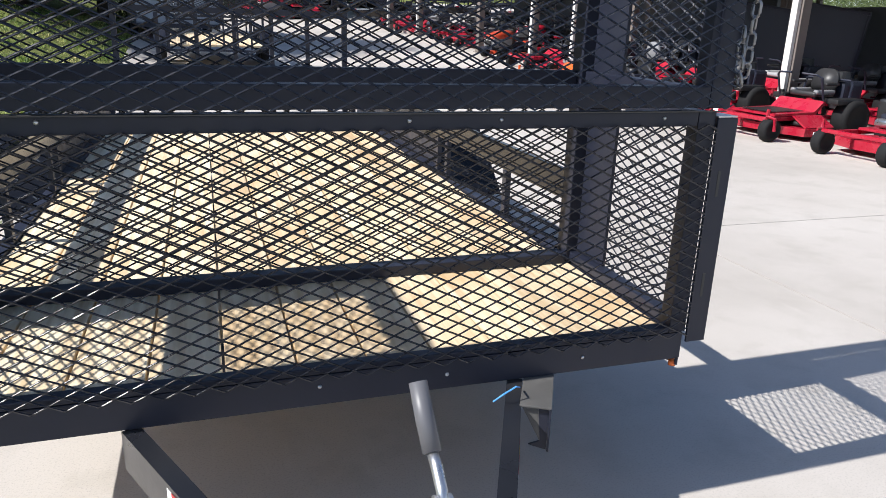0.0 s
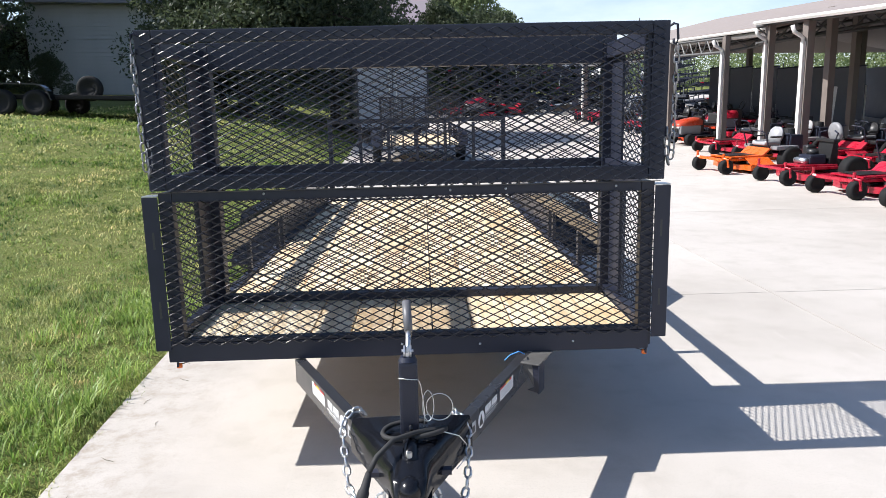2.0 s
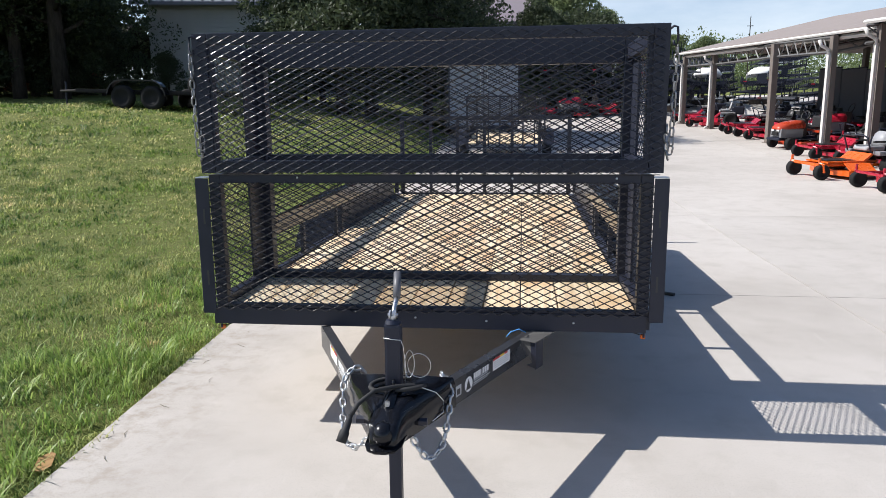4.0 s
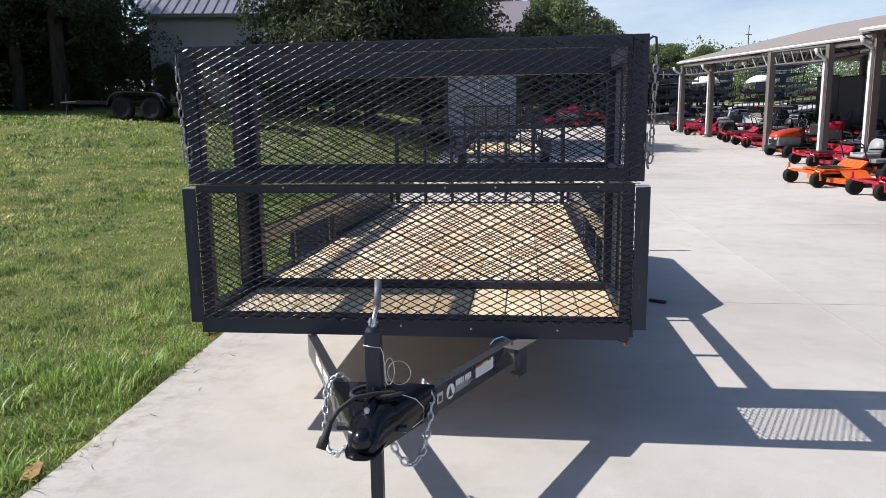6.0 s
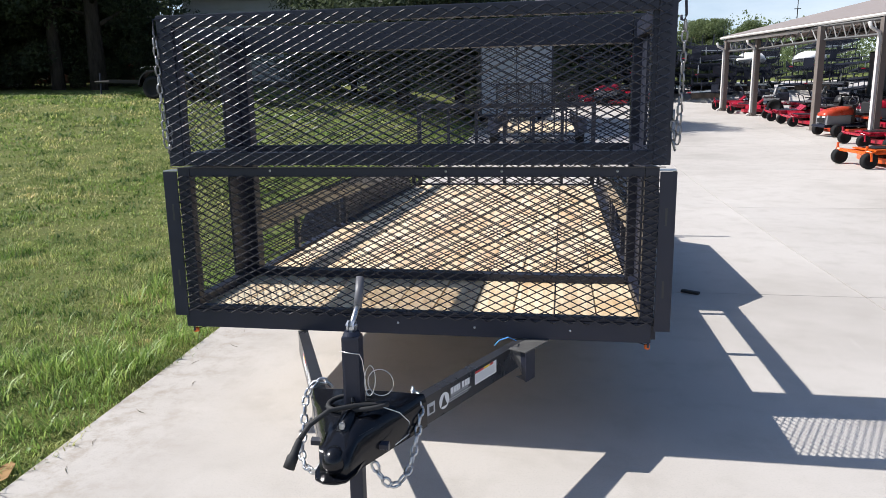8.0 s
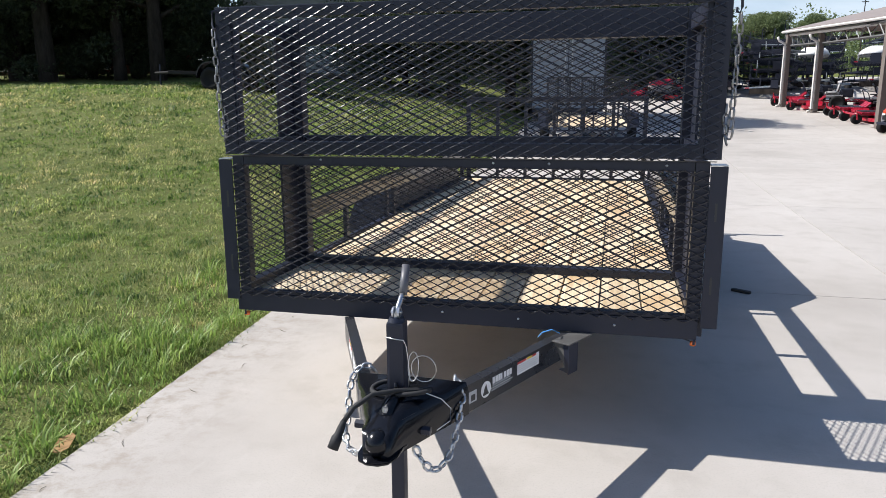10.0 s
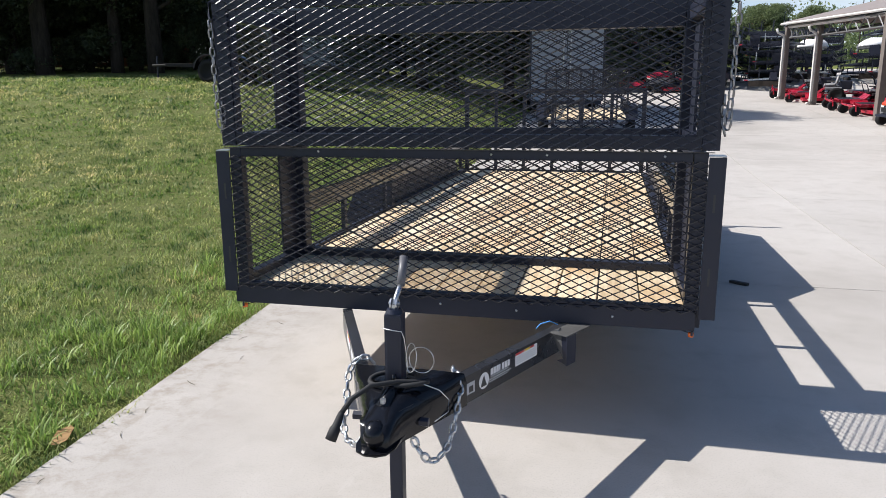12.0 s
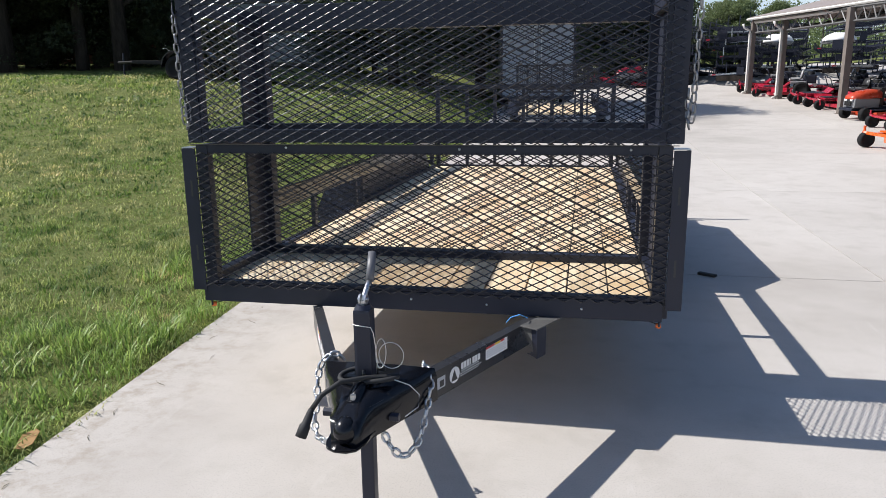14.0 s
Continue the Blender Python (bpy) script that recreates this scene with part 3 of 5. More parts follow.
# tongue
TW, TL = 0.52, 1.04
TD = Vector((-0.49, -TL, 0)).normalized()
for s in (-1, 1):
    ang = math.degrees(math.atan2(0.49, TL))
    m = pose(s * TW, 0.03, 0, 0, 0, -ang * s)
    L = math.hypot(0.49, TL)
    bm = bmesh.new()
    prism(bm, [(s * 0.022, 0.447), (s * 0.022, 0.553), (-s * 0.022, 0.553), (-s * 0.022, 0.543), (s * 0.014, 0.543), (s * 0.014, 0.457), (-s * 0.022, 0.457), (-s * 0.022, 0.447)], "y", -L, -0.02, m)
    beam = part("tongue_beam", bm, M_TONGUE, trailer)
    # decals on the outer face: warning label, round emblem with print, small label
    f = pose(s * TW, 0.03, 0, 0, 0, -ang * s) @ Matrix.Translation((s * 0.0222, 0, 0))

    def decal(name, y0, y1, z0, z1, material, lift, label=""):
        x0, x1 = sorted((0.0, s * lift))
        part(name, box(x0, x1, y0, y1, z0, z1, 0, f), material, beam, label)

    decal("warning_label", -0.45, -0.285, 0.487, 0.541, M_WHITE_STICKER, 0.0008, "white warning label")
    decal("red_stripe", -0.45, -0.385, 0.532, 0.541, M_RED_PRINT, 0.0014)
    decal("yellow_stripe", -0.382, -0.342, 0.532, 0.541, M_YELLOW_PRINT, 0.0014)
    decal("red_stripe", -0.339, -0.31, 0.532, 0.541, M_RED_PRINT, 0.0014)
    for r in range(4):
        decal("print_line", -0.442, -0.298 - 0.01 * (r % 2), 0.496 + r * 0.0085, 0.4985 + r * 0.0085, M_GREY_PRINT, 0.0014)
    part("emblem", cyl(bmesh.new(), f @ Vector((0, -0.665, 0.500)), f @ Vector((s * 0.0008, -0.665, 0.500)), 0.032, 0.032, 28), M_WHITE_STICKER, beam, "round white emblem")
    bm = bmesh.new()
    prism(bm, [(-0.687, 0.479), (-0.647, 0.479), (-0.657, 0.498), (-0.665, 0.522), (-0.675, 0.508)], "x", *sorted((0.0, s * 0.0014)), m=f)
    part("emblem_shape", bm, M_DARK_PRINT, beam)
    for k in range(7):
        decal("brand_bar", -0.622 + k * 0.0192, -0.622 + k * 0.0192 + (0.008 if k == 3 else 0.0155), 0.507, 0.533, M_WHITE_STICKER, 0.0008)
    decal("brand_line", -0.622, -0.50, 0.499, 0.5035, M_GREY_PRINT, 0.0008)
    decal("brand_line", -0.632, -0.48, 0.490, 0.4925, M_WHITE_STICKER, 0.0008)
    decal("brand_line", -0.632, -0.50, 0.481, 0.4845, M_GREY_PRINT, 0.0008)
    decal("small_label", -0.79, -0.725, 0.478, 0.522, M_GREY_PRINT, 0.0008, "small grey printed label")
    decal("small_code", -0.76, -0.735, 0.484, 0.508, M_DARK_PRINT, 0.0014)
# paler steel paints the sunlight on the bracket's top and triangle
BRM = pose(0.462, -0.135, 0.556, 0, 0, -28)
bracket = part("tongue_bracket", box(0.0, 0.086, 0.0, 0.20, -0.006, 0.0, 0.002, BRM), M_LIT_STEEL, trailer, "grey steel bracket with sunlit faces coloured paler")
part("side_plate", box(0.080, 0.086, 0.002, 0.075, -0.135, -0.007, 0.002, BRM), M_BLACK, bracket)
part("gusset", prism(bmesh.new(), [(0.004, -0.007), (0.050, -0.007), (0.060, -0.11)], "y", 0.012, 0.018, BRM), M_LIT_STEEL, bracket)
part("front_plate", prism(bmesh.new(), [(0.0505, -0.007), (0.079, -0.007), (0.079, -0.135), (0.030, -0.125), (0.0605, -0.11)], "y", 0.012, 0.018, BRM), M_BLACK, bracket)
part("wire", sweep(bmesh.new(), [(0.40, -0.10, 0.555), (0.42, -0.12, 0.585), (0.46, -0.11, 0.597), (0.49, -0.07, 0.57)], 0.0025, 6), mat("blue_wire", (0.10, 0.35, 0.75), 0.4), trailer, "blue wire")

# coupler: body over the two beams, ball socket, rim, latch
bm = bmesh.new()
rows = [(-0.70, 0.215, 0.450, 0.572, 0.205), (-0.78, 0.178, 0.450, 0.576, 0.165), (-0.87, 0.135, 0.450, 0.580, 0.10), (-0.95, 0.098, 0.450, 0.580, 0.058), (-1.01, 0.070, 0.450, 0.566, 0.042), (-1.05, 0.060, 0.456, 0.552, 0.036), (-1.085, 0.052, 0.462, 0.544, 0.030), (-1.11, 0.042, 0.464, 0.532, 0.024)]
secs = []
for y, w, z0, z1, tw in rows:
    secs.append([bm.verts.new(q) for q in ((-w, y, z0), (-w, y, z0 + 0.085), (-tw, y, z1), (-tw * 0.4, y, z1 + 0.004), (tw * 0.4, y, z1 + 0.004), (tw, y, z1), (w, y, z0 + 0.085), (w, y, z0))])
for A, B in zip(secs, secs[1:]):
    for k in range(7):
        bm.faces.new((A[k], A[k + 1], B[k + 1], B[k]))
bm.faces.new(secs[-1])
coupler = part("coupler", bm, M_BLACK_GLOSS, trailer, "gloss black A-frame ball coupler", True)
bm = bmesh.new()
bmesh.ops.create_uvsphere(bm, u_segments=24, v_segments=14, radius=0.040, matrix=pose(0, -1.088, 0.508) @ Matrix.Diagonal((1, 1.2, 1.12, 1)))
part("ball_socket", bm, M_BLACK_GLOSS, coupler, "", True)
bm = bmesh.new()
rim = [(-0.084, -0.95), (-0.068, -1.03), (-0.066, -1.09), (-0.050, -1.135), (-0.02, -1.153), (0.02, -1.153), (0.050, -1.135), (0.066, -1.09), (0.068, -1.03), (0.084, -0.95)]
prism(bm, rim, "z", 0.460, 0.470)
bmesh.ops.bevel(bm, geom=bm.edges[:], offset=0.003, segments=2, affect="EDGES")
part("rim", bm, M_BLACK_GLOSS, coupler)
bm = bmesh.new()
prism(bm, [(-0.78, 0.578), (-0.84, 0.612), (-0.93, 0.606), (-1.015, 0.576), (-1.02, 0.562), (-0.78, 0.568)], "x", -0.022, 0.022)
bmesh.ops.bevel(bm, geom=bm.edges[:], offset=0.006, segments=2, affect="EDGES")
part("latch", bm, M_BLACK_GLOSS, coupler, "", True)
part("latch_nut", cyl(bmesh.new(), (0, -1.005, 0.574), (0, -1.005, 0.590), 0.010, 0.009, 10), M_ZINC, coupler)
part("latch_pin", cyl(bmesh.new(), (0.005, -0.90, 0.60), (0.005, -0.90, 0.632), 0.008, 0.006, 10), M_BLACK_GLOSS, coupler, "", True)
for s in (-1, 1):
    part("side_bolt", cyl(bmesh.new(), (s * 0.098, -0.93, 0.485), (s * 0.132, -0.93, 0.485), 0.016, 0.016, 6), M_BLACK, coupler)

# jack with folding crank
jack = new("jack")
jack.parent, jack.matrix_basis = trailer, pose(0.0, -0.862, 0)
tagged(jack, "black tube jack with zinc crank")
bm = bmesh.new()
bx(bm, -0.030, 0.030, -0.030, 0.030, 0.44, 0.838, 0.010)
part("outer_tube", bm, M_BLACK, jack)
part("cap", cyl(bmesh.new(), (0, 0, 0.838), (0, 0, 0.852), 0.031, 0.024, 24), M_BLACK, jack)
part("inner_leg", box(-0.0235, 0.0235, -0.0235, 0.0235, 0.063, 0.438, 0.006), M_BLACK, jack)
part("foot", box(-0.065, 0.065, -0.065, 0.065, 0.033, 0.061, 0.004), M_BLACK, jack)
bm = bmesh.new()
for s in (-1, 1):
    cyl(bm, (s * 0.010 - 0.003, 0.0, 0.868), (s * 0.010 + 0.003, 0.0, 0.868), 0.019, 0.019, 18)
bx(bm, -0.006, 0.006, -0.012, 0.012, 0.850, 0.868, 0)
cyl(bm, (-0.019, 0, 0.870), (0.019, 0, 0.870), 0.005, 0.005, 10)
part("clevis", bm, M_ZINC, jack, "bright zinc clevis")
part("crank_arm", sweep(bmesh.new(), [(0, -0.006, 0.866), (0.002, 0.015, 0.885), (0.003, 0.045, 0.905), (0.003, 0.07, 0.917)], [0.007, 0.009, 0.0095, 0.009], 12), M_ZINC, jack, "bright zinc crank arm", True)
part("grip", sweep(bmesh.new(), [(0.003, 0.068, 0.914), (0.0, 0.10, 0.955), (-0.003, 0.13, 1.0)], [0.0145, 0.015, 0.0145], 14), M_GRIP, jack, "grey sleeve grip", True)

# electric cable looped round the jack, with its plug
pts = []
for k in range(27):
    a = radians(60 + k * 11.5)
    pts.append((0.0 + 0.105 * math.cos(a) * (1 + 0.15 * math.cos(a)), -0.86 + 0.055 * math.sin(a) - 0.01, 0.600 + 0.008 * math.sin(a * 1.3)))
pts += [(0.02, -0.92, 0.615), (-0.05, -0.98, 0.62), (-0.10, -1.03, 0.59), (-0.125, -1.06, 0.55)]
cable = part("cable", sweep(bmesh.new(), pts, 0.0085, 8), M_RUBBER, trailer, "thick black wiring cable", True)
part("plug", sweep(bmesh.new(), [(-0.123, -1.058, 0.556), (-0.127, -1.066, 0.54), (-0.136, -1.08, 0.512), (-0.138, -1.084, 0.507), (-0.148, -1.10, 0.475)], [0.009, 0.012, 0.014, 0.018, 0.0185], 16), M_RUBBER, cable, "black round trailer plug", True)

# steel wire tied round the jack, coiled at its end
wpts = [(-0.033, -0.895, 0.79), (0.0, -0.8975, 0.786), (0.033, -0.896, 0.783), (0.040, -0.89, 0.76), (0.046, -0.89, 0.71), (0.050, -0.89, 0.665), (0.046, -0.892, 0.62)]
tie = part("wire_tie", sweep(bmesh.new(), wpts, 0.0017, 6), M_WIRE, trailer, "thin bright steel wire", True)
for cx, cz, rx, rz, tw in ((0.098, 0.685, 0.043, 0.045, 0.1), (0.062, 0.69, 0.018, 0.048, 0.5), (0.058, 0.648, 0.010, 0.010, 0.2)):
    part("wire_loop", sweep(bmesh.new(), [(cx + rx * math.cos(2 * math.pi * k / 28), -0.885 + 0.02 * tw * math.sin(2 * math.pi * k / 28), cz + rz * math.sin(2 * math.pi * k / 28)) for k in range(28)], 0.0016, 6, True), M_WIRE, tie, "", True)
part("breakaway_wire", sweep(bmesh.new(), [(0.05, -0.88, 0.60), (0.11, -0.90, 0.605), (0.16, -0.89, 0.585), (0.185, -0.86, 0.54), (0.185, -0.87, 0.50), (0.15, -0.92, 0.485)], 0.002, 6), M_WIRE, tie, "", True)


# chains
def chain_link(name, length, wide, r, material):
    bm = bmesh.new()
    h, w = length / 2 - wide / 2, wide / 2 - r
    pts = [(w * math.cos(a), 0, h + w * math.sin(a)) for a in [math.pi * k / 6 for k in range(7)]]
    pts += [(w * math.cos(a), 0, -h + w * math.sin(a)) for a in [math.pi + math.pi * k / 6 for k in range(7)]]
    sweep(bm, pts, r, 6, True)
    return done(name, bm, material, None, "", True)


def hang_chain(chain, path, length, wide, r, material):
    """Links threaded along a smooth path of points."""
    pts = [Vector(p) for p in path]
    dense = []
    for i in range(len(pts) - 1):
        p0, p1, p2, p3 = pts[max(i - 1, 0)], pts[i], pts[i + 1], pts[min(i + 2, len(pts) - 1)]
        for k in range(12):
            t = k / 12
            dense.append(0.5 * ((2 * p1) + (p2 - p0) * t + (2 * p0 - 5 * p1 + 4 * p2 - p3) * t * t + (3 * p1 - p0 - 3 * p2 + p3) * t ** 3))
    dense.append(pts[-1])
    pitch = length - 2 * r - 0.001
    first, acc, k, last = None, 0.0, 0, dense[0]
    mid, n = pitch / 2, 0
    for a, b in zip(dense, dense[1:]):
        seg = (b - a).length
        while acc + seg >= mid:
            t = (mid - acc) / seg
            p = a.lerp(b, t)
            q = (b - a).to_track_quat("Z", "Y").to_matrix().to_4x4()
            m = Matrix.Translation(p) @ q @ pose(0, 0, 0, 0, 0, (90 if n % 2 else 0) + random.uniform(-14, 14))
            if first is None:
                first = chain_link("link", length, wide, r, material)
                first.parent, first.matrix_basis = chain, m
            else:
                same_mesh("link", first, chain, m)
            mid += pitch
            n += 1
        acc += seg


def chain_part(label):
    c = new("chain")
    c.parent = trailer
    return tagged(c, label)


c = chain_part("bright zinc safety chain")
hang_chain(c, [(0.16, -0.62, 0.54), (0.155, -0.66, 0.568), (0.18, -0.70, 0.560), (0.198, -0.74, 0.52), (0.192, -0.81, 0.43), (0.178, -0.86, 0.365), (0.14, -0.91, 0.335), (0.100, -0.93, 0.375), (0.070, -0.93, 0.44)], 0.045, 0.031, 0.005, M_ZINC)
c = chain_part("bright zinc safety chain")
hang_chain(c, [(-0.17, -0.60, 0.54), (-0.19, -0.62, 0.57), (-0.225, -0.645, 0.563), (-0.243, -0.68, 0.52), (-0.228, -0.76, 0.43), (-0.21, -0.83, 0.37), (-0.155, -0.90, 0.36), (-0.10, -0.93, 0.40), (-0.075, -0.93, 0.44)], 0.045, 0.031, 0.005, M_ZINC)
# gate chains with their hooks
for s in (-1, 1):
    c = chain_part("dull steel gate chain with hook")
    x = 0.008 + (1.124 if s > 0 else -1.112)
    path = [(x + s * 0.006, -0.02, 1.885), (x + s * 0.004, -0.02, 1.76), (x + s * 0.002, -0.018, 1.62), (x, -0.015, 1.50), (x - s * 0.002, -0.015, 1.43), (x - s * 0.012, -0.012, 1.395), (x - s * 0.02, -0.010, 1.43), (x - s * 0.02, -0.006, 1.50), (x - s * 0.018, 0.0, 1.56)]
    hang_chain(c, path, 0.050, 0.029, 0.0045, M_CHAIN_DULL)
    part("hook", sweep(bmesh.new(), [(x - s * 0.03, 0.0, 1.952), (x - s * 0.012, -0.02, 1.966), (x + s * 0.004, -0.022, 1.962), (x + s * 0.008, -0.022, 1.905), (x + s * 0.002, -0.022, 1.884), (x - s * 0.010, -0.022, 1.888), (x - s * 0.012, -0.022, 1.905)], 0.0055, 8), M_BLACK, c, "dark steel hook", True)

# pine deck
plank0 = None
for k in range(11):
    x = -1.029 + k * 0.187
    if plank0 is None:
        plank0 = o = bar("plank", 0.0, 0.1795, 0.055, LONG - 0.055, 0.0, 0.038, trailer, M_PINE, 0.003)
    else:
        o = same_mesh("plank", plank0, trailer, Matrix())
    o.matrix_basis = pose(x, 0, DECK - 0.038 + random.uniform(-0.002, 0.002))


# ---- grass ----
def numpy_mesh(name, verts, tris, material, quads=None):
    """A mesh from arrays of triangles (and quads), quickly."""
    me = bpy.data.meshes.new(name)
    nq = 0 if quads is None else len(quads)
    me.vertices.add(len(verts))
    me.vertices.foreach_set("co", verts.astype(np.float32).ravel())
    loops = tris.ravel() if nq == 0 else np.concatenate((tris.ravel(), quads.ravel()))
    me.loops.add(len(loops))
    me.loops.foreach_set("vertex_index", loops.astype(np.int32))
    starts = np.concatenate((np.arange(len(tris)) * 3, len(tris) * 3 + np.arange(nq) * 4))
    me.polygons.add(len(starts))
    me.polygons.foreach_set("loop_start", starts.astype(np.int32))
    me.update(calc_edges=True)
    me.validate()
    me.materials.append(material)
    return me


def edge_line(y):
    return np.where(y < 4, -0.77 - 0.07 * np.maximum(y, -4), -1.05 - 0.03 * (y - 4))


def blades(rng, n, x0, x1, y0, y1, near, far, height, width):
    """Blade meshes scattered between two distances from the drive's end."""
    x, y = rng.uniform(x0, x1, n), rng.uniform(y0, y1, n)
    d = np.hypot(x - 1.2, y + 1.1)
    patch = np.sin(x * 2.1 + np.sin(y * 1.3) * 1.7) * np.sin(y * 1.9 + np.sin(x * 0.9) * 2.1)
    keep = (d >= near) & (d < far) & (x < edge_line(y) + 0.02 + 0.05 * np.sin(y * 7.3) * np.sin(y * 2.9)) & (rng.uniform(0, 1, n) < 0.72 + 0.28 * patch)
    x, y, patch = x[keep], y[keep], patch[keep]
    n = len(x)
    tuft = np.sin(x * 9.1 + 2.0 * np.sin(y * 5.3)) * np.sin(y * 8.3 + 2.0 * np.sin(x * 4.7))
    h = height * rng.uniform(0.45, 1.3, n) * (1 + 0.4 * patch + 0.6 * tuft)
    w = width * rng.uniform(0.7, 1.4, n)
    a = rng.uniform(0, 2 * np.pi, n)
    lean = rng.uniform(0.3, 1.5, n) * h
    z = rise(x, y) - 0.02
    ux, uy = np.cos(a), np.sin(a)
    px, py = -uy, ux
    V = np.zeros((n, 5, 3))
    for k, (s, f, g, hh) in enumerate(((-1, 1, 0, 0), (1, 1, 0, 0), (-0.8, 1, 0.35, 0.6), (0.8, 1, 0.35, 0.6), (0, 0, 1.0, 0.92))):
        V[:, k, 0] = x + px * w * 0.5 * s + ux * lean * g
        V[:, k, 1] = y + py * w * 0.5 * s + uy * lean * g
        V[:, k, 2] = z + h * hh
    base = np.arange(n)[:, None] * 5
    return V.reshape(-1, 3), base + np.array([[2, 3, 4]]), base + np.array([[0, 1, 3, 2]])


rng = np.random.default_rng(7)
sets = [blades(rng, 170000, -5.2, -0.5, -5.0, 4.6, 0.0, 5.2, 0.042, 0.0055),
        blades(rng, 260000, -9.5, -0.7, -6.0, 9.5, 5.2, 9.0, 0.040, 0.008),
        blades(rng, 200000, -16, -0.7, 0.0, 16.0, 9.0, 16.0, 0.045, 0.015),
        blades(rng, 150000, -28, -0.7, 4.0, 26.0, 16.0, 27.0, 0.055, 0.028)]
# longer, arching blades in tufts near the concrete
tufts = []
tx, ty = rng.uniform(-2.6, -0.75, 2600), rng.uniform(-2.2, 5.2, 2600)
near_edge = edge_line(ty) - tx
ok = (near_edge > 0.09) & (rng.uniform(0, 1, 2600) < 1.1 - near_edge / 1.1)
for bx_, by_ in zip(tx[ok], ty[ok]):
    v, t, q = blades(rng, 17, bx_ - 0.07, bx_ + 0.07, by_ - 0.07, by_ + 0.07, 0.0, 20.0, 0.095, 0.0078)
    tufts.append((v, t, q))
for name, group, material, label in (("grass", sets, M_BLADE, "short mown green grass with dry patches"), ("long_grass", tufts, M_LONG_BLADE, "longer bright green grass along the concrete")):
    off, VV, TT, QQ = 0, [], [], []
    for v, t, q in group:
        VV.append(v)
        TT.append(t + off)
        QQ.append(q + off)
        off += len(v)
    tagged(new(name, numpy_mesh(name, np.concatenate(VV), np.concatenate(TT), material, np.concatenate(QQ))), label, "grass", kind="stuff")

# a dry leaf on the grass and short clippings on the concrete
bm = bmesh.new()
prism(bm, [(0.01, -0.08), (0.042, -0.05), (0.036, 0.05), (0.01, 0.08), (-0.04, 0.055), (-0.036, -0.06)], "z", 0, 0.002)
leaf = tagged(done("leaf", bm, M_BROWN_LEAF), "dry brown leaf lying on the grass", "leaf")
leaf.matrix_basis = pose(-0.93, 1.24, 0.02, 6, -8, 20)
for k in range(9):
    y = 1.0 + k * 0.33 + random.uniform(-0.1, 0.1)
    x = edge_x(y) + random.uniform(0.06, 0.32)
    q = random.uniform(0.02, 0.045)
    o = done("clipping", sweep(bmesh.new(), [(-q, 0, 0.003), (0, q * 0.2, 0.005), (q, 0, 0.003)], [0.0008, 0.0014, 0.0006], 5), M_CLIPPING)
    o.matrix_basis = pose(x, y, rise(x, y), 0, 0, random.uniform(0, 180))
    tagged(o, "short dry grass clipping on the concrete edge", "clipping", "clippings")



# ---- trees ----
def leaf_cloud(rng, centres, radii, per, size, flat=0.8):
    """Leaf quads round clump centres."""
    C = np.repeat(np.asarray(centres), per, axis=0)
    R = np.repeat(np.asarray(radii), per)
    n = len(C)
    d = rng.normal(size=(n, 3))
    d /= np.linalg.norm(d, axis=1)[:, None]
    p = C + d * (R * rng.uniform(0.35, 1.0, n) ** 0.5)[:, None] * np.array([1, 1, flat])
    u = rng.normal(size=(n, 3))
    u /= np.linalg.norm(u, axis=1)[:, None]
    v = np.cross(u, rng.normal(size=(n, 3)))
    v /= np.linalg.norm(v, axis=1)[:, None]
    s = size * rng.uniform(0.6, 1.4, n)[:, None]
    V = np.stack((p - u * s, p + v * s * 0.45, p + u * s, p - v * s * 0.45), axis=1).reshape(-1, 3)
    Q = np.arange(n)[:, None] * 4 + np.array([[0, 1, 2, 3]])
    return V, Q


def quad_mesh(name, V, Q, material):
    return numpy_mesh(name, V, np.zeros((0, 3), int), material, Q)


